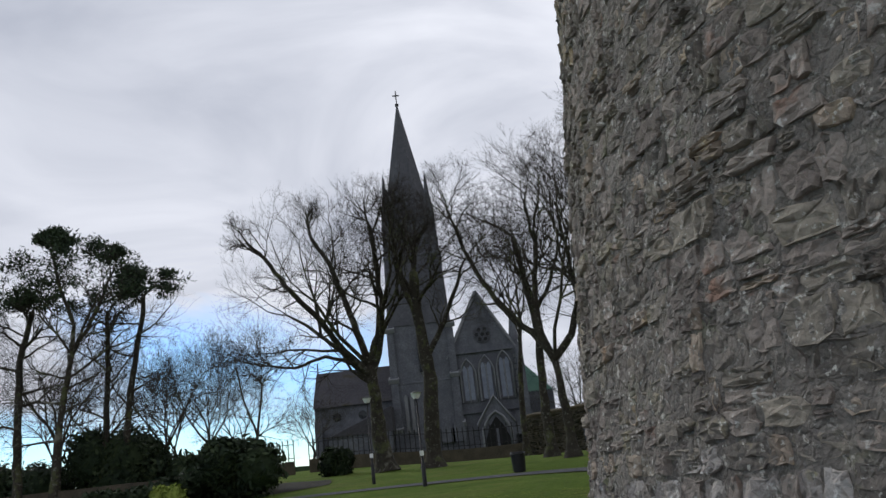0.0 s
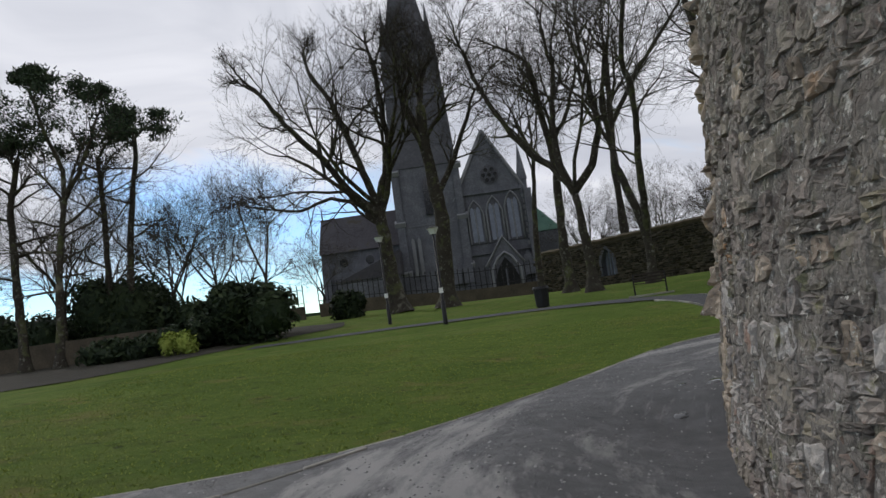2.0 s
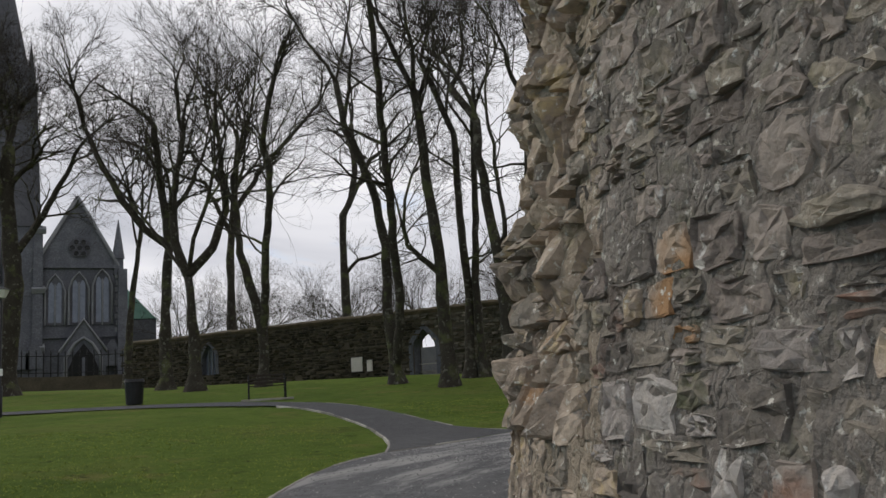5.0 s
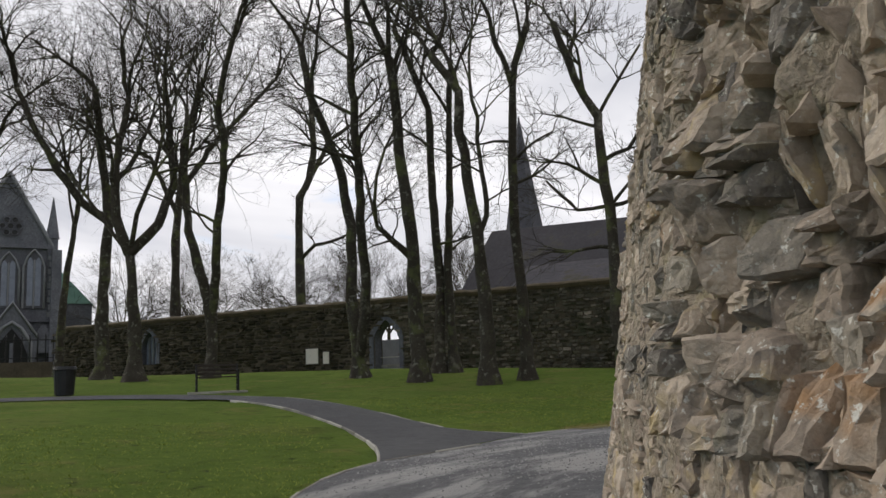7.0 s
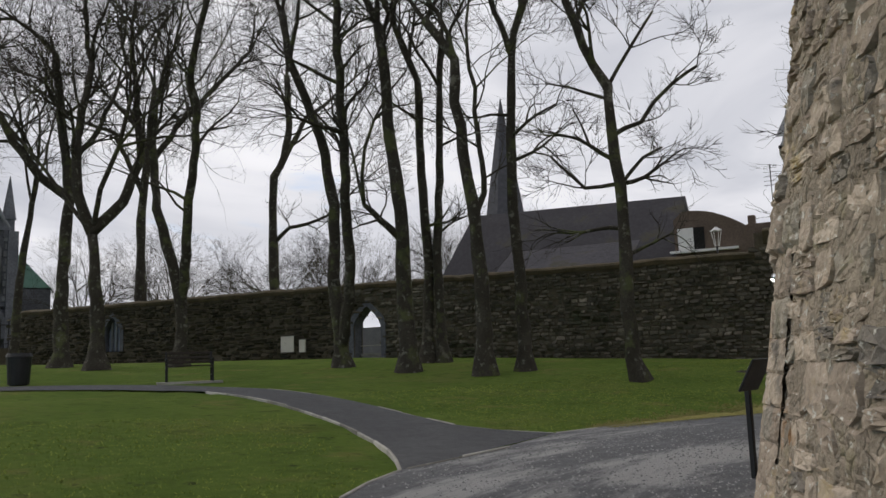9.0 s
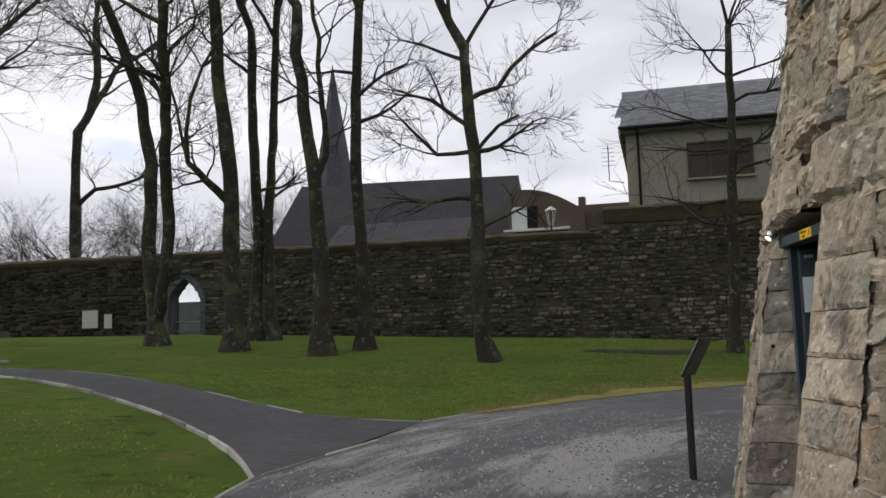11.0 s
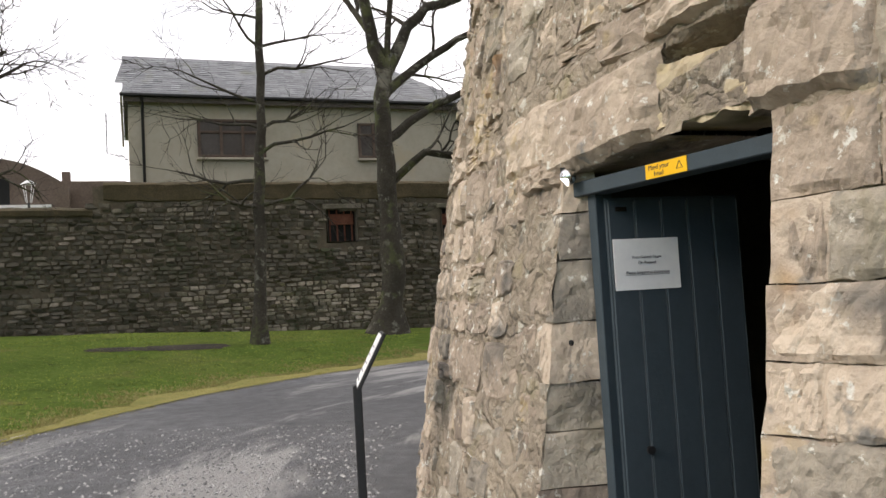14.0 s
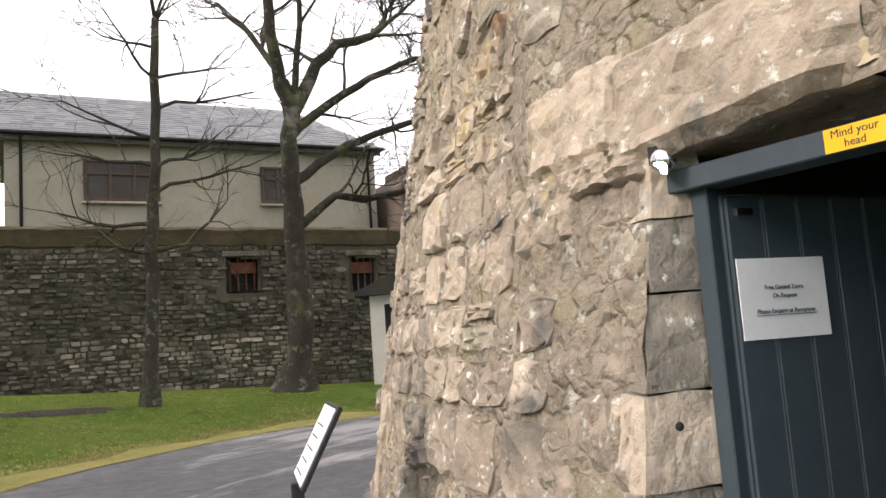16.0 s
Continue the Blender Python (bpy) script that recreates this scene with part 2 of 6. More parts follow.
PATHGRAVEL = stuff("fine dark gravel", [(0.055, 0.0561, 0.0583), (0.088, 0.0891, 0.0924), (0.132, 0.133, 0.136)], 0.6, 0.85, 1.0, 70.0, dist=0.03, fine=0.6)
PEBBLE = stuff("loose chippings", [(0.15, 0.15, 0.15), (0.25, 0.247, 0.242), (0.42, 0.412, 0.4)], 3.0, 0.75, 0.0, island=0.8)
KERB = stuff("concrete edging", [(0.16, 0.152, 0.13), (0.29, 0.277, 0.245), (0.46, 0.44, 0.39)], 1.5, 0.92, 0.4, 40.0, rnd=0.4)
SOIL = stuff("bare soil", [(0.02, 0.017, 0.013), (0.04, 0.033, 0.024), (0.07, 0.06, 0.04)], 1.5, 0.98, 1.0, 30.0)
IRON = stuff("black iron", [(0.008, 0.008, 0.009), (0.014, 0.014, 0.015), (0.022, 0.022, 0.022)], 4.0, 0.5, 0.2, 60.0)
DOORPAINT = stuff("slate-blue paint", [(0.03, 0.042, 0.05), (0.038, 0.053, 0.063), (0.05, 0.066, 0.077)], 2.0, 0.55, 0.12, 60.0, fine=0.4)
GROOVE = stuff("pale groove", [(0.13, 0.15, 0.16), (0.17, 0.19, 0.2)], 4.0, 0.8, 0.0)
WHITE = stuff("white board", [(0.66, 0.66, 0.66), (0.74, 0.74, 0.73), (0.8, 0.8, 0.78)], 3.0, 0.6, 0.05, 40.0)
INK = stuff("ink", [(0.03, 0.03, 0.04), (0.05, 0.05, 0.06)], 4.0, 0.7, 0.0)
YELLOW = stuff("yellow sign", [(0.72, 0.4, 0.01), (0.8, 0.46, 0.015)], 4.0, 0.5, 0.0)
CHROME = stuff("chrome", [(0.6, 0.6, 0.6), (0.75, 0.75, 0.75)], 4.0, 0.2, 0.0, metal=1.0)
LIT = bpy.data.materials.new("lit lamp lens")
LIT.use_nodes = True
LIT.node_tree.nodes["Principled BSDF"].inputs["Emission Color"].default_value = (1, 0.96, 0.9, 1)
LIT.node_tree.nodes["Principled BSDF"].inputs["Emission Strength"].default_value = 3.0
RED = stuff("rusty red shutter", [(0.07, 0.0245, 0.014), (0.119, 0.042, 0.0245), (0.168, 0.07, 0.042)], 5.0, 0.8, 0.3, 40.0)
OLDWOOD = stuff("weathered timber", [(0.06, 0.05, 0.045), (0.1, 0.085, 0.075), (0.16, 0.14, 0.12)], 3.0, 0.9, 0.4, 30.0)
COPPER = stuff("green copper roof", [(0.12, 0.24, 0.2), (0.17, 0.31, 0.26), (0.22, 0.37, 0.31)], 0.6, 0.7, 0.2, 10.0)
BRICKR = stuff("brown stone", [(0.08, 0.06, 0.05), (0.13, 0.1, 0.08), (0.19, 0.15, 0.12)], 1.0, 0.95, 0.6, 14.0, fine=0.6)
PALEWALL = stuff("pale plaster", [(0.5, 0.46, 0.4), (0.6, 0.56, 0.5), (0.68, 0.64, 0.58)], 0.8, 0.9, 0.2, 30.0)
GLASS = stuff("dark window glass", [(0.01, 0.011, 0.014), (0.02, 0.022, 0.026)], 1.0, 0.12, 0.0, spec=0.6)
# near-black colour that stands in for the shade inside openings
DARK = stuff("painted opening shade", [(0.01, 0.01, 0.01), (0.02, 0.02, 0.02)], 1.0, 0.95, 0.2, 20.0)


# ---------------------------------------------------------------- mesh helpers
def mesh_ob(name, verts, faces, mat, parent=None, label="", smooth=False):
    me = bpy.data.meshes.new(name)
    me.from_pydata(verts, [], faces)
    me.materials.append(mat)
    if smooth:
        me.shade_smooth()
    ob = new(name, me)
    ob.parent = parent
    if label:
        ob["label"] = label
    return ob


def part(name, bm, mat, parent=None, label="", smooth=False):
    me = bpy.data.meshes.new(name)
    bmesh.ops.recalc_face_normals(bm, faces=bm.faces)
    bm.to_mesh(me)
    bm.free()
    me.materials.append(mat)
    if smooth:
        me.shade_smooth()
    ob = new(name, me)
    ob.parent = parent
    if label:
        ob["label"] = label
    return ob


def thing(name, m, label, category, group="", kind=""):
    ob = new(name)
    ob.empty_display_size = 0.2
    ob.matrix_world = m
    return tagged(ob, label, category, group, kind)


def box(bm, size, at=(0, 0, 0), rz=0.0, bevel=0.0, rx=0.0, ry=0.0, taper=1.0):
    """A box of that size, its middle at a place; taper shrinks its top."""
    r = bmesh.ops.create_cube(bm, size=1.0)
    vs = r["verts"]
    for v in vs:
        k = taper if v.co.z > 0 else 1.0
        v.co = Vector((v.co.x * size[0] * k, v.co.y * size[1] * k, v.co.z * size[2]))
    if bevel:
        es = list({e for v in vs for e in v.link_edges})
        vs = list({v for f in bmesh.ops.bevel(bm, geom=es, offset=bevel, segments=1, affect="EDGES", profile=0.5)["faces"] for v in f.verts} | {v for v in vs if v.is_valid})
    bmesh.ops.transform(bm, matrix=pose(*at, rx, ry, rz), verts=vs)
    return bm


def boxed(name, size, at, mat, parent=None, label="", bevel=0.0, **kw):
    return part(name, box(bmesh.new(), size, at, bevel=bevel, **kw), mat, parent, label)


def prism(bm, outline, y0, y1):
    """An outline in x and z drawn out from y0 to y1."""
    a = [bm.verts.new((x, y0, z)) for x, z in outline]
    b = [bm.verts.new((x, y1, z)) for x, z in outline]
    bm.faces.new(a), bm.faces.new(b[::-1])
    for i in range(len(a)):
        j = (i + 1) % len(a)
        bm.faces.new((a[i], b[i], b[j], a[j]))
    return bm


def ring_tube(verts, faces, pts, radii, sides):
    """Adds a tapered tube along points to lists of vertices and faces."""
    start = len(verts)
    for i, p in enumerate(pts):
        d = (pts[min(i + 1, len(pts) - 1)] - pts[max(i - 1, 0)]).normalized()
        u = d.orthogonal().normalized() if i == 0 else (u - d * u.dot(d)).normalized()
        w = d.cross(u)
        for k in range(sides):
            a = 2 * math.pi * k / sides
            verts.append(p + (u * math.cos(a) + w * math.sin(a)) * radii[i])
    for i in range(len(pts) - 1):
        for k in range(sides):
            a, b = start + i * sides + k, start + i * sides + (k + 1) % sides
            faces.append((a, b, b + sides, a + sides))
    verts.append(pts[-1] + (pts[-1] - pts[-2]) * 0.01)
    for k in range(sides):
        faces.append((start + (len(pts) - 1) * sides + k, start + (len(pts) - 1) * sides + (k + 1) % sides, len(verts) - 1))


def tube(name, pts, radius, mat, parent=None, label="", sides=8):
    vs, fs = [], []
    radii = radius if isinstance(radius, (list, tuple)) else [radius] * len(pts)
    ring_tube(vs, fs, [Vector(p) for p in pts], radii, sides)
    return mesh_ob(name, vs, fs, mat, parent, label, smooth=True)


def smooth01(a):
    a = min(max(a, 0.0), 1.0)
    return a * a * (3 - 2 * a)


# ---------------------------------------------------------------- plan
R0 = 9.23
# azimuth, radius at the ground, batter: the old tower is not a true round
SWELL = ([0, 60, 80, 98, 107, 115, 124, 132, 148, 160, 168, 180, 200, 300, 360], [8.9, 8.65, 8.68, 8.94, 9.05, 9.15, 9.25, 9.31, 9.08, 9.13, 9.08, 9.15, 9.2, 9.1, 8.9],
         [0.14, 0.18, 0.19, 0.19, 0.175, 0.16, 0.165, 0.165, 0.125, 0.09, 0.085, 0.085, 0.09, 0.12, 0.14])
RADII = np.interp(np.arange(3602) / 10, SWELL[0], SWELL[1]).tolist()
LEANS = np.interp(np.arange(3602) / 10, SWELL[0], SWELL[2]).tolist()
WALL0, WU, WN = Vector((23.5, 29.4)), Vector((-0.502, 0.865)).normalized(), Vector((0.865, 0.502)).normalized()


def on_wall(s, w=0.0):
    """The plan point s along the boundary wall and w in front of its face."""
    return WALL0 + WU * s - WN * w


def wall_ground(s):
    return float(np.interp(s, [-40, -12, -8, 0, 15, 38, 60], [0.2, 0.4, 0.55, 0.95, 1.5, 1.8, 2.0]))


def height(x, y):
    """The lie of the land: level round the tower, rising to the wall and to the church."""
    r = math.hypot(x - CX, y - CY)
    d = Vector((x, y)) - WALL0
    s, w = d.dot(WU), -d.dot(WN)
    h = 0.75 * smooth01((r - 12.6) / 12.0) ** 0.85 + 0.05 * min(max(y - 32, 0), 45)
    h *= smooth01((y + 25) / 45)
    h -= 0.1 * smooth01((19 - y) / 7) * smooth01((CX - x) / 5)
    a = math.degrees(math.atan2(y - CY, x - CX)) % 360
    h -= 0.42 * smooth01((11.2 - r) / 1.9) * smooth01((a - 152) / 10) * smooth01((235 - a) / 20)
    k = smooth01((10 - w) / 9.0) * smooth01((s + 45) / 20)
    return h + (wall_ground(s) - h) * k


def tower(az, z, off=0.0):
    """A point of the tower's face: azimuth in degrees, height, and how far it stands proud."""
    q = (az % 360) * 10
    i = int(q)
    t = q - i
    r = RADII[i] + (RADII[i + 1] - RADII[i]) * t - (LEANS[i] + (LEANS[i + 1] - LEANS[i]) * t) * min(z, 7) - 0.02 * max(z - 7, 0) + off
    a = radians(az)
    return Vector((CX + r * math.cos(a), CY + r * math.sin(a), z))


WALLTURN = math.degrees(math.atan2(WU.y, WU.x))

# ---------------------------------------------------------------- ground
def grid_mesh(name, xs, ys, zf, mat):
    vs = [(x, y, zf(x, y)) for y in ys for x in xs]
    nx = len(xs)
    fs = [(j * nx + i, j * nx + i + 1, (j + 1) * nx + i + 1, (j + 1) * nx + i) for j in range(len(ys) - 1) for i in range(nx - 1)]
    return mesh_ob(name, vs, fs, mat, smooth=True)


def spaced(a, b, step, far):
    mid = list(np.arange(a, b + 1e-6, step))
    return [-far, -far / 3, a - 60, a - 25, a - 10, a - 4] + mid + [b + 4, b + 10, b + 25, b + 60, far / 3, far]


# the gravel walk: its outer edge round the tower, and the branch path to the bench
EDGE = [(2, -13.5), (-4.5, -10), (-8.6, -4.5), (-10.2, 1.5), (-9, 6.2), (-6.5, 8.6), (-4.6, 9.9), (-3.4, 10.6), (-2.0, 11.6), (-0.3, 13.8), (1.1, 15.9), (2.3, 17.9), (3.2, 19.1), (4.25, 20.0)]
PATH_W = [(4.25, 20.0), (4.95, 21.5), (5.35, 22.9), (5.6, 24.4), (5.75, 26.3), (5.7, 28.4), (5.3, 30.6), (4.2, 32.6), (2.2, 34.2), (-1.0, 35.3), (-5, 36.0), (-10, 36.2)]
PATH_E = [(8.1, 21.9), (7.35, 23.2), (7.3, 25.1), (7.25, 27.6), (6.9, 30.2), (6.2, 32.4), (4.9, 34.3), (2.6, 35.8), (-0.8, 36.8), (-5, 37.5), (-10, 37.7)]
EDGE_E = [(8.1, 21.9), (9.4, 22.05), (11.1, 22.0), (13.4, 21.8), (15.3, 21.3), (17.2, 20.5), (19.1, 19.1), (21.2, 16.8), (22.6, 13.6), (23.2, 9.5), (22.8, 4.5), (20.5, -0.5)]


def spline(pts, step=0.35):
    """Points along a smooth curve through plan points."""
    p = [Vector((*q, 0)) for q in pts]
    out = []
    for i in range(len(p) - 1):
        a, b, c, d = p[max(i - 1, 0)], p[i], p[i + 1], p[min(i + 2, len(p) - 1)]
        n = max(2, int((c - b).length / step))
        for k in range(n):
            t = k / n
            out.append(0.5 * (2 * b + (c - a) * t + (2 * a - 5 * b + 4 * c - d) * t * t + (3 * b - a - 3 * c + d) * t ** 3))
    out.append(p[-1])
    return [(q.x, q.y) for q in out]


def strip(name, left, right, n_across, mat, lift):
    """A sheet between two lines of equal count, on the lie of the land."""
    vs, fs = [], []
    for a, b in zip(left, right):
        for k in range(n_across + 1):
            t = k / n_across
            x, y = a[0] + (b[0] - a[0]) * t, a[1] + (b[1] - a[1]) * t
            vs.append((x, y, height(x, y) + lift + 0.006 * noise.noise((x * 1.3, y * 1.3, 3))))
    m = n_across + 1
    for j in range(len(left) - 1):
        for k in range(n_across):
            fs.append((j * m + k, j * m + k + 1, (j + 1) * m + k + 1, (j + 1) * m + k))
    return mesh_ob(name, vs, fs, mat, smooth=True)


def resample(pts, n):
    q = np.array(pts)
    d = np.r_[0, np.cumsum(np.hypot(*np.diff(q, axis=0).T))]
    t = np.linspace(0, d[-1], n)
    return list(zip(np.interp(t, d, q[:, 0]), np.interp(t, d, q[:, 1])))


outer = spline(EDGE) + spline([EDGE[-1], (6.2, 20.9), EDGE_E[0]]) + spline(EDGE_E)
outer = [q for i, q in enumerate(outer) if i == 0 or math.dist(q, outer[i - 1]) > 0.02]
inner = [(CX + (R0 - 0.3) * math.cos(a), CY + (R0 - 0.3) * math.sin(a)) for a in [math.atan2(q[1] - CY, q[0] - CX) for q in outer]]
gravel = strip("gravel_walk", inner, outer, 16, GRAVEL, 0.02)
tagged(gravel, "dark grey wet gravel walk with pale worn streaks", "path", kind="structure")
west_line, east_line = resample(spline(PATH_W), 60), resample(spline(PATH_E), 60)
branch = strip("branch_path", west_line, east_line, 6, PATHGRAVEL, 0.02)
tagged(branch, "grey gravel branch path curving across the lawn", "path", kind="structure")


OUT_AZ = sorted((math.atan2(q[1] - CY, q[0] - CX) % (2 * math.pi), math.hypot(q[0] - CX, q[1] - CY)) for q in outer)
oa, orr = [a for a, _ in OUT_AZ], [b for _, b in OUT_AZ]
PW, PE = np.array(west_line), np.array(east_line)


def on_gravel(x, y, pad=0.05):
    a = math.atan2(y - CY, x - CX) % (2 * math.pi)
    if oa[0] <= a <= oa[-1] and math.hypot(x - CX, y - CY) < np.interp(a, oa, orr) + pad:
        return True
    if y < 19.8:
        return False
    d = np.hypot((PW[:, 0] + PE[:, 0]) / 2 - x, (PW[:, 1] + PE[:, 1]) / 2 - y)
    i = int(d.argmin())
    return d[i] < math.dist(PW[i], PE[i]) / 2 + pad


def lawn(x, y):
    dip = 0.035 if abs(x) < 60 and abs(y) < 60 and on_gravel(x, y, -0.55) else 0.0
    return height(x, y) - 0.012 - dip + 0.02 * noise.noise((x * 0.35, y * 0.35, 0))


ground = grid_mesh("ground", spaced(-30, 40, 0.5, 1500), spaced(-14, 70, 0.5, 1500), lawn, GRASS)
tagged(ground, "mown green lawn rising gently to wall and church", "lawn", kind="structure")


def edging(name, pts, label, step=0.9, lift=0.0):
    """A run of short concrete edging stones set on end along a line."""
    run = resample(pts, max(2, int(sum(math.dist(a, b) for a, b in zip(pts, pts[1:])) / step) + 1))
    holder = thing(name, Matrix.Identity(4), label, "kerb", kind="structure")
    bm = box(bmesh.new(), (0.97, 0.045, 0.16), bevel=0.01)
    me = bpy.data.meshes.new("edging_stone")
    bm.to_mesh(me), bm.free()
    me.materials.append(KERB)
    for a, b in zip(run, run[1:]):
        mx, my, d = (a[0] + b[0]) / 2, (a[1] + b[1]) / 2, math.dist(a, b)
        ob = new("edging_stone", me)
        ob.parent = holder
        za, zb = height(*a), height(*b)
        turn = math.degrees(math.atan2(b[1] - a[1], b[0] - a[0]))
        ob.matrix_world = pose(mx, my, (za + zb) / 2 - 0.052 + lift + random.uniform(-0.01, 0.006), random.uniform(-4, 4), -math.degrees(math.atan2(zb - za, d)), turn) @ Matrix.Diagonal((d, 1, 1, 1))
    return holder


edging("kerb_west", spline(EDGE), "low pale concrete edging along the lawn")
edging("kerb_path_west", spline(PATH_W[:7]), "pale concrete edging beside the branch path")
edging("kerb_path_east", spline(PATH_E[:6]), "pale concrete edging beside the branch path")
edging("kerb_east", spline(EDGE_E[:3]), "low pale concrete edging at the lawn's corner")
edging("kerb_flush", [(4.35, 20.05), (5.4, 20.5), (6.5, 20.95)], "flush edging strip across the gravel", lift=0.012)
edging("kerb_inner", [(-6.0, 7.0), (-4.2, 8.6), (-3.0, 9.7), (-2.05, 11.35)], "second pale edging strip joining the lawn kerb", lift=0.012)

# ---------------------------------------------------------------- round tower
DOOR_A, DOOR_B, DOOR_TOP = 123.7, 130.85, 1.84
SCAR = (147.5, 166.5)


def scar(az, z):
    """How much of the face is torn away: 1 in the broken strip, 0 on the sound face."""
    edge = 1.2 * noise.noise((z * 1.1, 5.0, 0)) + 0.8 * noise.noise((z * 3.1, 9.0, 0))
    return smooth01((az - SCAR[0] - edge) / 1.2) * smooth01((SCAR[1] - az + 2 * edge) / 2.5) * smooth01((z - 0.78 - 0.15 * edge) / 0.2)


def face_off(az, z):
    """Unevenness of the tower's face."""
    p = tower(az, z)
    o = 0.04 * noise.noise(p * 0.9) + 0.022 * noise.noise(p * 3.0)
    q = smooth01((az - 127.2) / 0.5) * smooth01((131.0 - az) / 0.35) * smooth01((z - 1.98 - 0.03 * (az - 127)) / 0.05) * smooth01((2.14 + 0.02 * (az - 127) - z) / 0.06)
    o -= 0.2 * q
    k = scar(az, z)
    if k > 0:
        o += k * (-0.12 + 0.2 * noise.noise(p * 1.7) + 0.1 * noise.noise(p * 4.5))
    return o


def in_door(az, z, grow=0.0):
    top = DOOR_TOP + 0.02 * math.sin(az * 2.1) + grow
    return DOOR_A - grow * 6 < az < DOOR_B + grow * 6 and z < top


tower_wall = thing("round_tower", Matrix.Identity(4), "massive round tower of weathered grey-buff rubble stone", "tower", kind="structure")


def shell(name, azs, zs, mat):
    vs = []
    for z in zs:
        for a in azs:
            p = tower(a, z)
            vs.append(tower(a, z, face_off(a, z) - 0.008 + 0.02 * noise.noise(p * 7.0) + 0.014 * noise.noise(p * 17.0)))
    n = len(azs)
    fs = []
    for j in range(len(zs) - 1):
        for i in range(n - 1):
            if in_door((azs[i] + azs[i + 1]) / 2, (zs[j] + zs[j + 1]) / 2):
                continue
            fs.append((j * n + i, j * n + i + 1, (j + 1) * n + i + 1, (j + 1) * n + i))
    return mesh_ob(name, vs, fs, mat, tower_wall, smooth=False)


near_az = sorted(set([round(a, 3) for a in np.arange(90, 216.01, 0.2)] + [DOOR_A, DOOR_B]))
near_z = [-0.7, -0.5, -0.25] + list(np.arange(0, 7.001, 0.033))
shell("bedding", [a for a in near_az if a < 167.1], near_z, MORTAR)
shell("bedding", [a for a in near_az if a > 166.8], near_z, GREYMORTAR)
mesh_far = [215.9] + [a for a in np.arange(218, 450.1, 2.0)] + [450.5]
shell("far_face", mesh_far, [-0.7, 1, 3, 5, 7], GREYMORTAR)
shell("upper_face", list(np.arange(98, 458.1, 2.0)), [6.98, 9, 12, 16, 20, 25, 30], GREYMORTAR)
roofbm = bmesh.new()
bmesh.ops.create_circle(roofbm, cap_ends=True, segments=64, radius=7.5)
bmesh.ops.translate(roofbm, vec=(CX, CY, 30), verts=roofbm.verts)
part("wall_top", roofbm, MORTAR, tower_wall)

# the passage behind the door, cut through the thickness of the wall
mid = radians((DOOR_A + DOOR_B) / 2)
DOUT = Vector((math.cos(mid), math.sin(mid), 0))      # outward
DLEFT = Vector((-math.sin(mid), math.cos(mid), 0))    # towards greater azimuth
ja, jb = tower(DOOR_A, 0), tower(DOOR_B, 0)
SILL = Vector((4.605, 15.686, 0.0))
HALF = (ja - jb).length / 2


def door_point(a, d, z):
    """a: along the opening (towards the higher azimuth), d: outward, from the sill's middle."""
    return SILL + DLEFT * a + DOUT * d + Vector((0, 0, z))


DOORM = Matrix.Translation(SILL) @ Matrix(((DLEFT.x, DOUT.x, 0), (DLEFT.y, DOUT.y, 0), (0, 0, 1))).to_4x4()
passage = bmesh.new()
h = HALF + 0.09
corners = [(-h, -0.47), (-h, -4.2), (h, -4.2), (h, -0.47)]
for (x0, y0), (x1, y1) in zip(corners, corners[1:]):
    q = [passage.verts.new(DOORM @ Vector((x, y, z))) for x, y, z in ((x0, y0, -0.1), (x1, y1, -0.1), (x1, y1, 1.9), (x0, y0, 1.9))]
    passage.faces.new(q)
q = [passage.verts.new(DOORM @ Vector((x, y, 2.3))) for x, y in corners]
passage.faces.new(q)
q = [passage.verts.new(DOORM @ Vector((x, y, 0.01))) for x, y in corners]
passage.faces.new(q)
# the passage's depth of shade is put into this dark colour
part("passage", passage, MOSS_AND_SHADE, tower_wall, "stone passage inside the doorway, its deep shade painted dark")

# ---------------------------------------------------------------- boundary wall
def frame_of(s, w, z, turn=0):
    """A pose on the boundary wall's line: x along it away from the house end, y out of its face, z up."""
    p = on_wall(s, w)
    return Matrix.Translation((p.x, p.y, z)) @ Matrix(((WU.x, -WN.x, 0), (WU.y, -WN.y, 0), (0, 0, 1))).to_4x4() @ pose(0, 0, 0, 0, 0, turn)


wall = thing("wall_boundary", Matrix.Identity(4), "long high boundary wall of dark mossy rubble stone", "wall", kind="structure")


def wall_top(s):
    t = 5.15 if s < -0.05 else 4.43 + 0.004 * s
    return t + 0.05 * noise.noise((s * 0.8, 0, 7)) + 0.03 * noise.noise((s * 3, 0, 7))


# openings: (from, to, bottom, top, pointed)
GATE = (14.75, 16.1, 1.45, 3.65)
LANCET = (29.8, 31.0, 2.3, 4.0)
WIN_A, WIN_B = (-7.75, -6.8, 3.36, 4.39), (-11.5, -10.6, 3.25, 4.37)


def in_opening(s, z, grow=0.0):
    for a, b, lo, hi in (GATE, LANCET):
        m, half = (a + b) / 2, (b - a) / 2 + grow
        spring = hi - half * 1.3
        wide = half if z < spring else half * max(0.0, 1 - ((z - spring) / (hi + grow - spring)) ** 1.6)
        if lo - grow < z < hi + grow and abs(s - m) < wide:
            return True
    for a, b, lo, hi in (WIN_A, WIN_B):
        if a - grow < s < b + grow and lo - grow < z < hi + grow:
            return True
    return False


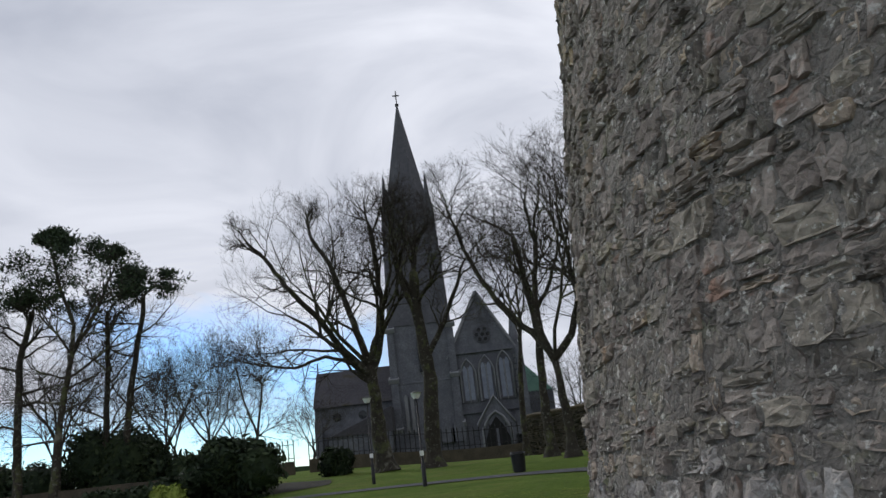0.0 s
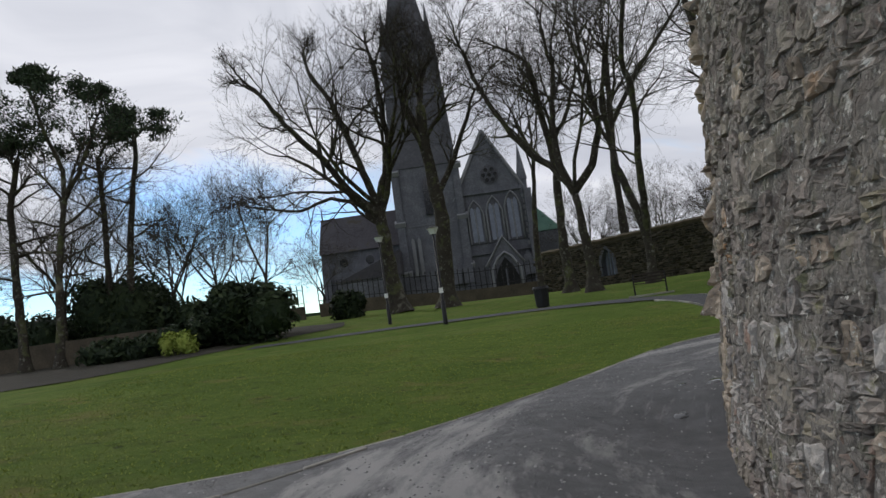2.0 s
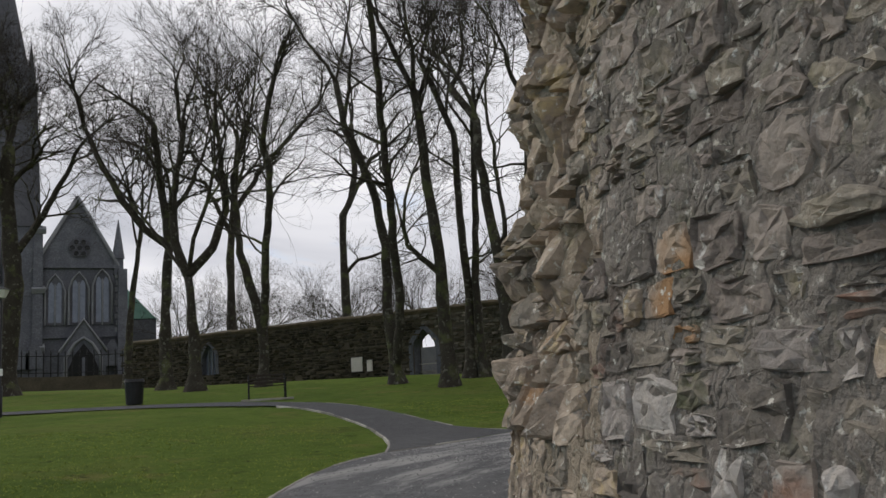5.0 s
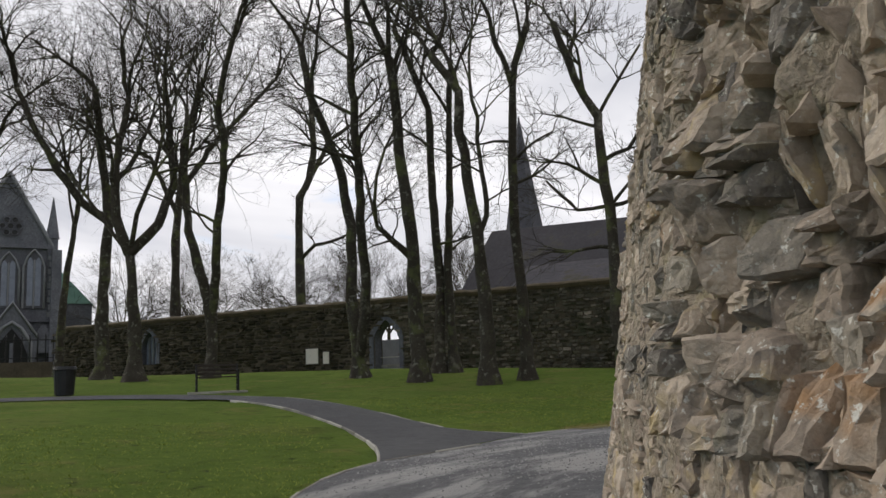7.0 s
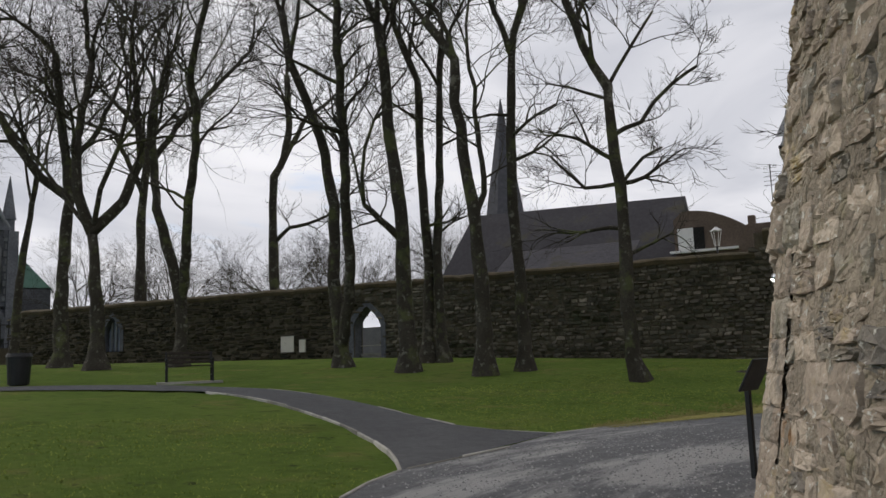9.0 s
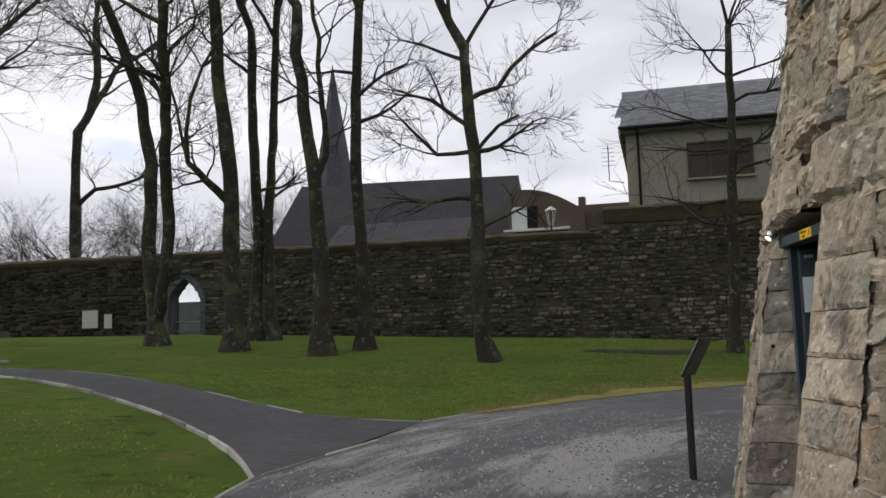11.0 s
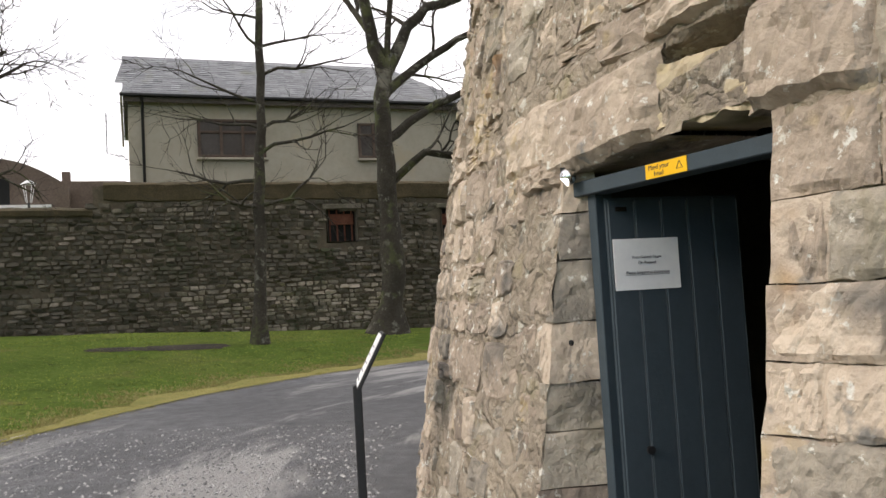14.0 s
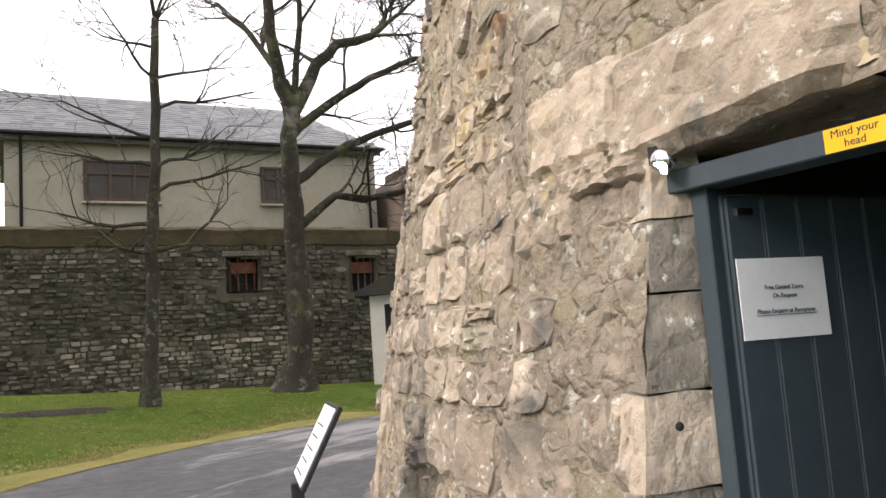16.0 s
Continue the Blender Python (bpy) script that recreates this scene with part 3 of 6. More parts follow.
def wall_panel(name, s0, s1, w, back, mat):
    ss = list(np.arange(s0, s1 + 0.01, 0.15))
    vs, fs = [], []
    rows = 30
    for s in ss:
        g, t = wall_ground(s) - 0.4, wall_top(s)
        for k in range(rows + 1):
            z = g + (t - g) * k / rows
            p = on_wall(s, w + (0.03 * noise.noise((s, z, back)) if not back else 0))
            vs.append((p.x, p.y, z))
    m = rows + 1
    for i in range(len(ss) - 1):
        for k in range(rows):
            sm, zm = (ss[i] + ss[i + 1]) / 2, (vs[i * m + k][2] + vs[i * m + k + 1][2]) / 2
            if not in_opening(sm, zm):
                fs.append((i * m + k, (i + 1) * m + k, (i + 1) * m + k + 1, i * m + k + 1))
    return mesh_ob(name, vs, fs, mat, wall)


wall_panel("face_bedding", -30, 38, 0.0, 0, WALLMORTAR)
wall_panel("back_face", -30, 38, -0.6, 1, WALLMORTAR)


def coping(s0, s1, label):
    ss = list(np.arange(s0, s1 + 0.01, 0.3))
    vs, fs = [], []
    for s in ss:
        t = wall_top(s)
        for w, dz in ((0.07, -0.12), (0.09, 0.03), (0.0, 0.1), (-0.3, 0.17), (-0.6, 0.1), (-0.68, -0.1)):
            k = 0.035 * noise.noise((s * 2.5, w * 4, 2))
            p = on_wall(s, w + k)
            vs.append((p.x, p.y, t + dz + k))
    for i in range(len(ss) - 1):
        for k in range(5):
            fs.append((i * 6 + k, (i + 1) * 6 + k, (i + 1) * 6 + k + 1, i * 6 + k + 1))
    fs += [tuple(range(6)), tuple(range(len(vs) - 6, len(vs)))[::-1]]
    return mesh_ob("coping", vs, fs, MOSS, wall, label)


coping(-30, -0.1, "dark mossy weathered wall top")
coping(0.0, 38, "rough mossy wall top")
endbm = box(bmesh.new(), (0.25, 0.64, 5.0))
part("wall_end", endbm, WALLMORTAR, wall).matrix_world = frame_of(38.0, -0.3, 2.0)
part("wall_step", box(bmesh.new(), (0.12, 0.6, 0.8)), WALLMORTAR, wall).matrix_world = frame_of(-0.07, -0.3, 4.75)


def reveal(name, a, b, lo, hi, pointed, mat, label, surround=0.0):
    """The lining of an opening through the wall, with dressed stones round its face."""
    m, half = (a + b) / 2, (b - a) / 2
    if pointed:
        spring = hi - half * 1.3
        arc = [(half * (1 - u ** 1.6), spring + (hi - spring) * u) for u in np.linspace(0, 1, 7)]
        outline = [(half, lo)] + arc + [(-x, z) for x, z in arc[-2::-1]] + [(-half, lo)]
    else:
        outline = [(half, lo), (half, hi), (-half, hi), (-half, lo)]
    bm = bmesh.new()
    g = 1 + surround / half
    for k in range(len(outline) - 1):
        (x0, z0), (x1, z1) = outline[k], outline[k + 1]
        up = lambda z: lo + (z - lo) * (1 + surround / (hi - lo))
        quads = [((x0, 0.05, z0), (x1, 0.05, z1), (x1, -0.62, z1), (x0, -0.62, z0))]
        if surround:
            quads.append(((x0, 0.05, z0), (x1, 0.05, z1), (x1 * g, 0.05, up(z1)), (x0 * g, 0.05, up(z0))))
            quads.append(((x0 * g, 0.05, up(z0)), (x1 * g, 0.05, up(z1)), (x1 * g, -0.05, up(z1)), (x0 * g, -0.05, up(z0))))
        for qd in quads:
            bm.faces.new([bm.verts.new(v) for v in qd])
    (x0, z0), (x1, z1) = outline[-1], outline[0]
    bm.faces.new([bm.verts.new(v) for v in ((x0, 0.05, lo), (x1, 0.05, lo), (x1, -0.62, lo), (x0, -0.62, lo))])
    ob = part(name, bm, mat, wall, label)
    ob.matrix_world = frame_of(m, 0, 0)
    return ob


reveal("gate_surround", *GATE, True, CHURCHSTONE, "dressed grey stone pointed arch", 0.22)
reveal("lancet_surround", *LANCET, True, CHURCHSTONE, "dressed grey stone lancet surround", 0.2)
reveal("window_surround", *WIN_A, False, WALLSTONE, "rough stone window opening")
reveal("window_surround", *WIN_B, False, WALLSTONE, "rough stone window opening")

# leaded lights in the lancet, a low timber gate in the arch
lm = (LANCET[0] + LANCET[1]) / 2
pane = part("leaded_pane", box(bmesh.new(), (1.2, 0.03, 1.8), (0, -0.35, 3.1)), LEADED, wall, "blue-grey leaded glass with painted sky reflection")
pane.matrix_world = frame_of(lm, 0, 0)
for dx in (-0.3, 0.0, 0.3):
    part("mullion", box(bmesh.new(), (0.07, 0.1, 1.7), (dx, -0.28, 3.1)), CHURCHPALE, wall).matrix_world = frame_of(lm, 0, 0)
gm = (GATE[0] + GATE[1]) / 2
for z, tall in ((1.62, 0.12), (2.0, 0.05)):
    part("gate_rail", box(bmesh.new(), (1.34, 0.06, tall), (0, -0.5, z), bevel=0.01), KERB, wall, "pale weathered gate rail").matrix_world = frame_of(gm, 0, 0)
part("gate_step", box(bmesh.new(), (1.7, 0.9, 0.14), (0, 0.0, 1.42), bevel=0.03), KERB, wall, "worn pale threshold stone").matrix_world = frame_of(gm, 0, 0)

# ---------------------------------------------------------------- house behind the wall
HOUSE_S0, HOUSE_S1, EAVE, RIDGE, DEEP = -13.2, -1.05, 8.72, 11.15, 7.0
house = thing("house", frame_of(0, -3.6, 0), "two-storey cream rendered house with wet slate hipped roof", "house")
xa, xb = HOUSE_S0, HOUSE_S1
bm = bmesh.new()
box(bm, (xb - xa, DEEP, EAVE - 0.2), ((xa + xb) / 2, -DEEP / 2, (EAVE + 0.2) / 2))
part("wall", bm, RENDER, house)
bm = bmesh.new()
o = 0.35
e = [bm.verts.new(v) for v in ((xa - o, o, EAVE), (xb + 0.15, o, EAVE), (xb + 0.15, -DEEP - o, EAVE), (xa - o, -DEEP - o, EAVE))]
r = [bm.verts.new(v) for v in ((xa + 2.0, -DEEP / 2, RIDGE), (xb + 0.15, -DEEP / 2, RIDGE))]
bm.faces.new((e[0], e[1], r[1], r[0])), bm.faces.new((e[2], e[3], r[0], r[1])), bm.faces.new((e[3], e[0], r[0])), bm.faces.new((e[1], e[2], r[1])), bm.faces.new(e)
part("roof", bm, SLATE, house, "wet grey slate roof with moss")
# slates of the front slope, in courses
sv_, sf_ = [], []
slope = Vector((0, -(DEEP / 2 + o), RIDGE - EAVE))
down = slope.normalized()
upv = Vector((0, down.z, -down.y))
rg = random.Random(3)
rows_n = int(slope.length / 0.24)
for ry in range(rows_n):
    base = Vector((0, o, EAVE)) + down * (ry * 0.24)
    hip = 2.35 * ry / rows_n
    x = xa - o + hip + (0.16 if ry % 2 else 0.0)
    while x < xb + 0.1:
        wd = 0.31
        lift_ = 0.012 + rg.uniform(0, 0.008)
        i = len(sv_)
        for dx, du, dz in ((0, 0, lift_), (wd, 0, lift_ + rg.uniform(-0.004, 0.004)), (wd, 0.26, 0.008), (0, 0.26, 0.008), (0, 0, 0.0), (wd, 0, 0.0)):
            sv_.append(Vector((x + dx * 0.97, 0, 0)) + base + down * du + upv * dz)
        sf_ += [(i, i + 1, i + 2, i + 3), (i, i + 4, i + 5, i + 1)]
        x += wd
mesh_ob("slate_covering", sv_, sf_, SLATE, house, "overlapping wet grey slates")["kind"] = "stuff"
boxed("gutter", (xb - xa + 0.5, 0.12, 0.1), ((xa + xb) / 2, o + 0.05, EAVE - 0.02), IRON, house, "black gutter", bevel=0.02)
boxed("fascia", (xb - xa + 0.3, 0.05, 0.16), ((xa + xb) / 2, 0.28, EAVE - 0.15), OLDWOOD, house, "dark weathered fascia board")
boxed("barge_board", (0.08, DEEP + 0.6, 0.35), (xb + 0.2, -DEEP / 2, EAVE - 0.1), RENDER, house)
for i, sx in enumerate((xb - 0.45, xa + 0.3)):
    tube("drainpipe", [(sx, 0.4, EAVE - 0.05), (sx, 0.08, EAVE - 0.45), (sx, 0.08, 1.0)], 0.05, IRON, house, "black drainpipe")


BROWNPANE = stuff("dim brown glass", [(0.035, 0.03, 0.027), (0.06, 0.052, 0.047), (0.09, 0.08, 0.072)], 1.2, 0.25, 0.0, spec=0.5)
BROWNWOOD = stuff("brown window timber", [(0.045, 0.03, 0.022), (0.075, 0.05, 0.037), (0.11, 0.08, 0.06)], 3.0, 0.7, 0.2, 30.0)


def house_window(x0, x1, z0, z1, lights):
    """A recessed timber casement with a transom and a thin sill."""
    w, hgt = x1 - x0, z1 - z0
    win = part("window", box(bmesh.new(), (w, 0.04, hgt), ((x0 + x1) / 2, 0.02, (z0 + z1) / 2)), BROWNPANE, house, "brown timber casement window")
    for k in range(lights + 1):
        boxed("frame", (0.1, 0.09, hgt), (x0 + w * k / lights, 0.05, (z0 + z1) / 2), BROWNWOOD, win, bevel=0.01)
    for k in (0.03, 0.66, 0.97):
        boxed("frame", (w, 0.08, 0.09), ((x0 + x1) / 2, 0.05, z0 + hgt * k), BROWNWOOD, win, bevel=0.01)
    boxed("sill", (w + 0.2, 0.16, 0.08), ((x0 + x1) / 2, 0.08, z0 - 0.06), RENDER, win, "rendered sill", bevel=0.01)
    return win


house_window(-5.5, -3.3, 6.68, 8.0, 3)
house_window(-10.0, -8.95, 6.68, 7.96, 2)
aerial = thing("aerial", frame_of(-0.6, -4.2, 7.4), "thin grey television aerial on the house gable", "aerial")
tube("mast", [(-0.3, 0, -0.6), (0.25, 0, -0.5), (0.25, 0, 0.9)], 0.02, IRON, aerial)
for k in range(5):
    tube("rod", [(0.0, 0, 0.1 + k * 0.17), (0.5, 0, 0.1 + k * 0.17)], 0.01, IRON, aerial, sides=4)

# ---------------------------------------------------------------- buildings beyond the wall
barn = thing("slate_barn", frame_of(0, -12, 0), "long low stone building with dark slate pitched roof", "building")
bm = box(bmesh.new(), (12.6, 7.0, 5.6), (11.6, -3.6, 3.0))
part("wall", bm, BRICKR, barn)
bm = bmesh.new()
e = [bm.verts.new(v) for v in ((5.0, 0.3, 5.7), (18.0, 0.3, 5.7), (18.0, -7.6, 5.7), (5.0, -7.6, 5.7))]
r = [bm.verts.new(v) for v in ((5.0, -3.7, 9.6), (17.6, -3.7, 9.9))]
bm.faces.new((e[0], e[1], r[1], r[0])), bm.faces.new((e[2], e[3], r[0], r[1])), bm.faces.new((e[1], e[2], r[1])), bm.faces.new((e[3], e[0], r[0])), bm.faces.new(e)
part("roof", bm, DARKSLATE, barn, "dark weathered slate roof")
boxed("gable_coping", (0.35, 8.1, 0.3), (4.95, -3.65, 5.75), CHURCHDARK, barn)
lean = thing("lean_to", frame_of(0, -8.5, 0), "low annexe with grey slate lean-to roof", "building")
bm = bmesh.new()
prism(bm, [(6.8, 0.5), (13.2, 0.5), (13.2, 5.1), (6.8, 5.1)], -3.0, -0.2)
part("wall", bm, BRICKR, lean)
for k in range(9):
    z, y = 5.05 + k * 0.2, 0.25 - k * 0.34
    part("slate_course", box(bmesh.new(), (6.9, 0.4, 0.03), (10.0, y - 0.15, z + 0.1), rx=-30), DARKSLATE, lean)
arched = thing("round_roofed_shed", frame_of(0, -12, 0), "brown stone shed with round-topped gable", "building")
prof = [(1.35, 3.0), (5.0, 3.0), (5.0, 7.75)] + [(4.6 - 3.25 * u, 7.75 + 0.42 * math.sin(math.pi * (0.35 + u * 0.65)) - 0.85 * u * u * 0.9) for u in np.linspace(0, 1, 9)]
bm = prism(bmesh.new(), prof, -6, 0)
part("wall", bm, BRICKR, arched)
boxed("door", (0.75, 0.06, 1.1), (4.45, 0.02, 6.75), WHITE, arched, "white painted door")
# no hole here: a flat dark panel paints the opening's shade
boxed("opening", (0.5, 0.05, 1.1), (3.8, 0.02, 6.75), DARK, arched, "flat panel painted as a shaded opening")
boxed("ledge", (3.2, 0.3, 0.12), (3.6, 0.2, 6.12), WHITE, arched, "pale stone ledge")
parapet = thing("parapet_building", frame_of(0, -13, 0), "flat-topped dark stone building", "building")
part("wall", box(bmesh.new(), (2.6, 4.0, 6.0), (0.4, -2, 4.35)), BRICKR, parapet)
part("chimney", box(bmesh.new(), (0.35, 0.4, 0.6), (1.55, -1, 7.6), bevel=0.03), BRICKR, parapet)
lamp = thing("street_lamp", frame_of(2.55, -9.0, 0), "old lantern street lamp on a post", "lamp")
tube("pole", [(0, 0, 0.8), (0, 0, 5.9)], 0.045, IRON, lamp)
for a in range(4):
    c, sn = math.cos(a * math.pi / 2 + 0.6), math.sin(a * math.pi / 2 + 0.6)
    tube("lantern_bar", [(0.1 * c, 0.1 * sn, 5.9), (0.24 * c, 0.24 * sn, 6.6)], 0.018, WHITE, lamp, sides=4)
bm = bmesh.new()
bmesh.ops.create_cone(bm, segments=4, radius1=0.3, radius2=0.03, depth=0.18, cap_ends=True, matrix=pose(0, 0, 6.7, 0, 0, 80))
part("lantern_cap", bm, WHITE, lamp)
steeple = thing("far_steeple", frame_of(18.1, -22.0, 0), "slender dark stone church spire", "spire")
bm = bmesh.new()
bmesh.ops.create_cone(bm, segments=8, radius1=1.5, radius2=0.03, depth=9.0, cap_ends=True, matrix=pose(0, 0, 14.6))
part("spire", bm, CHURCHDARK, steeple)
part("tower", box(bmesh.new(), (2.4, 2.4, 10.2), (0, 0, 5.1)), CHURCHDARK, steeple)
keepbit = thing("stone_gable", frame_of(-16.6, -2.2, 0), "ruined brown stone building with stepped top", "building")
bm = prism(bmesh.new(), [(-6, 0), (3.0, 0), (3.0, 7.2), (2.2, 7.9), (1.4, 7.9), (1.4, 8.6), (0.4, 8.6), (0.4, 9.3), (-6, 9.3)], -5, 0)
part("wall", bm, BRICKR, keepbit)
# the opening is a dark sheet on the wall, its shade painted
part("opening", box(bmesh.new(), (0.5, 0.05, 0.7), (1.2, 0.02, 6.8)), DARK, keepbit)

PALEGREY = stuff("pale rubble", [(0.1, 0.1, 0.105), (0.17, 0.17, 0.175), (0.26, 0.26, 0.26)], 1.5, 0.95, 0.6, 14.0, fine=0.6)
backwall = thing("wall_beyond", frame_of(0, -13, 0), "rough dark stone wall beyond the gateway", "wall", kind="structure")
part("masonry", box(bmesh.new(), (60, 0.5, 3.3), (45, 0, 1.75)), PALEGREY, backwall)
part("ledge", box(bmesh.new(), (16, 0.6, 0.35), (27, 1.0, 1.45)), KERB, backwall, "pale stone ledge")
# ---------------------------------------------------------------- church
CH = Matrix.Translation((0, 86, 0))
church = thing("church", CH, "grey limestone gothic church with tall broach spire", "church")
TWX, TWW = -3.4, 6.2


def lancet(name, x, y, z0, z1, w, mat, parent, depth=0.12, label=""):
    sp = z1 - w * 0.9
    pts = [(x - w / 2, z0), (x + w / 2, z0), (x + w / 2, sp), (x + w * 0.3, sp + w * 0.5), (x, z1), (x - w * 0.3, sp + w * 0.5), (x - w / 2, sp)]
    return part(name, prism(bmesh.new(), pts, y - depth, y + 0.02), mat, parent, label)


tw = part("tower", box(bmesh.new(), (TWW + 0.6, TWW + 0.6, 16.0), (TWX, 3, 9.0), taper=0.93), CHURCHSTONE, church, "square stone bell tower")
part("belfry", box(bmesh.new(), (TWW + 0.35, TWW + 0.35, 13.0), (TWX, 3, 23.0), taper=0.86), CHURCHDARK, church)
for z in (5.2, 10.5, 17.0, 24.0):
    part("string_course", box(bmesh.new(), (TWW + 0.65 - z * 0.025, TWW + 0.65 - z * 0.025, 0.3), (TWX, 3, z), bevel=0.08), CHURCHSTONE, church)
bm = bmesh.new()
bmesh.ops.create_cone(bm, segments=8, radius1=2.75, radius2=0.06, depth=13.6, cap_ends=True, matrix=pose(TWX, 3, 36.1, 0, 0, 22.5))
part("spire", bm, CHURCHDARK, church, "tall octagonal stone spire")
for sx in (-1, 1):
    for sy in (-1, 1):
        bm = bmesh.new()
        bmesh.ops.create_cone(bm, segments=4, radius1=0.62, radius2=0.03, depth=4.4, cap_ends=True, matrix=pose(TWX + sx * 2.3, 3 + sy * 2.3, 31.5, 0, 0, 45))
        part("pinnacle", bm, CHURCHDARK, church)
        part("buttress", box(bmesh.new(), (0.9, 0.9, 15.5), (TWX + sx * 3.1, 3 + sy * 3.1, 8.8), taper=0.75), CHURCHSTONE, church)
bm = bmesh.new()
box(bm, (0.12, 0.12, 2.2), (TWX, 3, 43.6)), box(bm, (0.8, 0.1, 0.12), (TWX, 3, 44.1)), box(bm, (0.3, 0.3, 0.3), (TWX, 3, 42.9), rz=45)
part("cross", bm, IRON, church, "small iron cross")
for dx in (-0.9, 0.9):
    # belfry openings are solid, with the shade inside put into their colour
    lancet("belfry_window", TWX + dx, 0.15, 19.5, 25.0, 0.95, DARK, church)
lancet("tower_window", TWX, -0.35, 11.5, 15.5, 0.8, GLASS, church)
for dx in (-2.1, -1.5):
    lancet("tower_panel", TWX + dx, -0.42, 5.6, 9.4, 0.34, CHURCHPALE, church, label="pale tall lancet panel")
for sx in (-1, 1):
    for z in (6.0, 11.0, 16.2):
        part("buttress_cap", box(bmesh.new(), (1.1, 0.9, 0.5), (TWX + sx * 3.15, -0.2, z), rx=25, bevel=0.05), CHURCHPALE, church)
for ang in (0, 90, 180, 270):
    c, sn = math.cos(radians(ang)), math.sin(radians(ang))
    bm = bmesh.new()
    bmesh.ops.create_cone(bm, segments=4, radius1=0.7, radius2=0.02, depth=2.6, cap_ends=True, matrix=pose(TWX + c * 1.95, 3 + sn * 1.95, 31.4, 0, 0, 45))
    part("lucarne", bm, CHURCHDARK, church)
# nave front
GX = 2.9
front = part("nave_front", prism(bmesh.new(), [(GX - 4.0, 2.5), (GX + 3.5, 2.5), (GX + 3.5, 12.6), (GX - 0.1, 19.2), (GX - 4.0, 12.6)], 0.0, 1.0), CHURCHSTONE, church, "gabled limestone west front")
part("nave_roof", prism(bmesh.new(), [(GX - 4.2, 12.3), (GX + 3.4, 12.3), (GX - 0.1, 18.7)], 1.0, 34), DARKSLATE, church)
part("nave_wall", box(bmesh.new(), (7.2, 33, 9.6), (GX - 0.3, 17.5, 7.5)), CHURCHSTONE, church)
part("aisle_wall", box(bmesh.new(), (3.4, 28, 6.4), (GX + 5.2, 17, 5.4)), CHURCHSTONE, church)
part("aisle_roof", prism(bmesh.new(), [(GX + 3.4, 8.5), (GX + 7.0, 8.5), (GX + 3.4, 12.4)], 3, 31), COPPER, church, "green copper aisle roof")
part("front_buttress", box(bmesh.new(), (0.9, 1.2, 10.5), (GX + 3.6, -0.3, 7.5), taper=0.8), CHURCHSTONE, church)
bm = bmesh.new()
bmesh.ops.create_cone(bm, segments=8, radius1=0.55, radius2=0.03, depth=3.6, cap_ends=True, matrix=pose(GX + 3.3, 0.2, 15.6))
part("front_pinnacle", bm, CHURCHSTONE, church)
part("pinnacle_shaft", box(bmesh.new(), (0.8, 0.8, 1.6), (GX + 3.3, 0.2, 13.1)), CHURCHSTONE, church)
for dx, z1 in ((-1.85, 12.2), (0.05, 12.4), (1.95, 12.7)):
    # the window's recess is a raised dark panel, its shade painted
    a = lancet("tall_window", GX + dx, -0.02, 7.9, z1, 1.5, CHURCHDARK, church, 0.1, "tall traceried lancet window")
    for k in (-0.3, 0.3):
        # pale lights: reflected sky is painted into the panes
        lancet("light", GX + dx + k, -0.13, 8.1, z1 - 0.55, 0.42, LEADED, a, 0.04, "leaded glass, sky reflection in its pale colour")
    sp = z1 - 1.35
    hood = [(GX + dx - 0.8, -0.16, 7.9), (GX + dx - 0.8, -0.16, sp), (GX + dx - 0.5, -0.16, sp + 0.85), (GX + dx, -0.16, z1 + 0.12), (GX + dx + 0.5, -0.16, sp + 0.85), (GX + dx + 0.8, -0.16, sp), (GX + dx + 0.8, -0.16, 7.9)]
    tube("hood_mould", hood, 0.1, CHURCHPALE, a, "pale carved hood mould", sides=5)
    boxed("mullion", (0.13, 0.2, z1 - 8.6), (GX + dx, -0.12, (7.9 + z1 - 0.8) / 2), CHURCHPALE, a)
bm = bmesh.new()
bmesh.ops.create_circle(bm, cap_ends=True, segments=24, radius=0.95, matrix=pose(GX + 0.1, -0.06, 14.7, 90))
rose = part("rose_window", bm, CHURCHDARK, church, "round window of small foiled lights")
for k in range(7):
    c, sn = (math.cos(k * math.pi / 3), math.sin(k * math.pi / 3)) if k < 6 else (0, 0)
    bm = bmesh.new()
    bmesh.ops.create_circle(bm, cap_ends=True, segments=12, radius=0.22, matrix=pose(GX + 0.1 + 0.6 * c, -0.1, 14.7 + 0.6 * sn, 90))
    part("foil", bm, GLASS, rose)
    tube("foil_ring", [(GX + 0.1 + 0.6 * c + 0.25 * math.cos(q * math.pi / 6), -0.12, 14.7 + 0.6 * sn + 0.25 * math.sin(q * math.pi / 6)) for q in range(13)], 0.04, CHURCHSTONE, rose, sides=4)
for sx in (-1, 1):
    for k in range(9):
        boxed("quoin", (0.55 - 0.2 * (k % 2), 0.2, 0.42), (GX - 0.2 + sx * 3.45, -0.06, 7.4 + k * 0.6), CHURCHPALE, front)
for sx in (-1, 1):
    tube("gable_coping", [(GX - 0.1 + sx * 3.75, -0.1, 12.5), (GX - 0.1, -0.1, 19.3)], 0.17, CHURCHPALE, front, sides=5)
porch = part("porch", prism(bmesh.new(), [(GX - 1.4, 2.5), (GX + 2.2, 2.5), (GX + 2.2, 5.6), (GX + 0.4, 8.2), (GX - 1.4, 5.6)], -0.9, 0.0), CHURCHSTONE, church, "gabled carved stone porch")
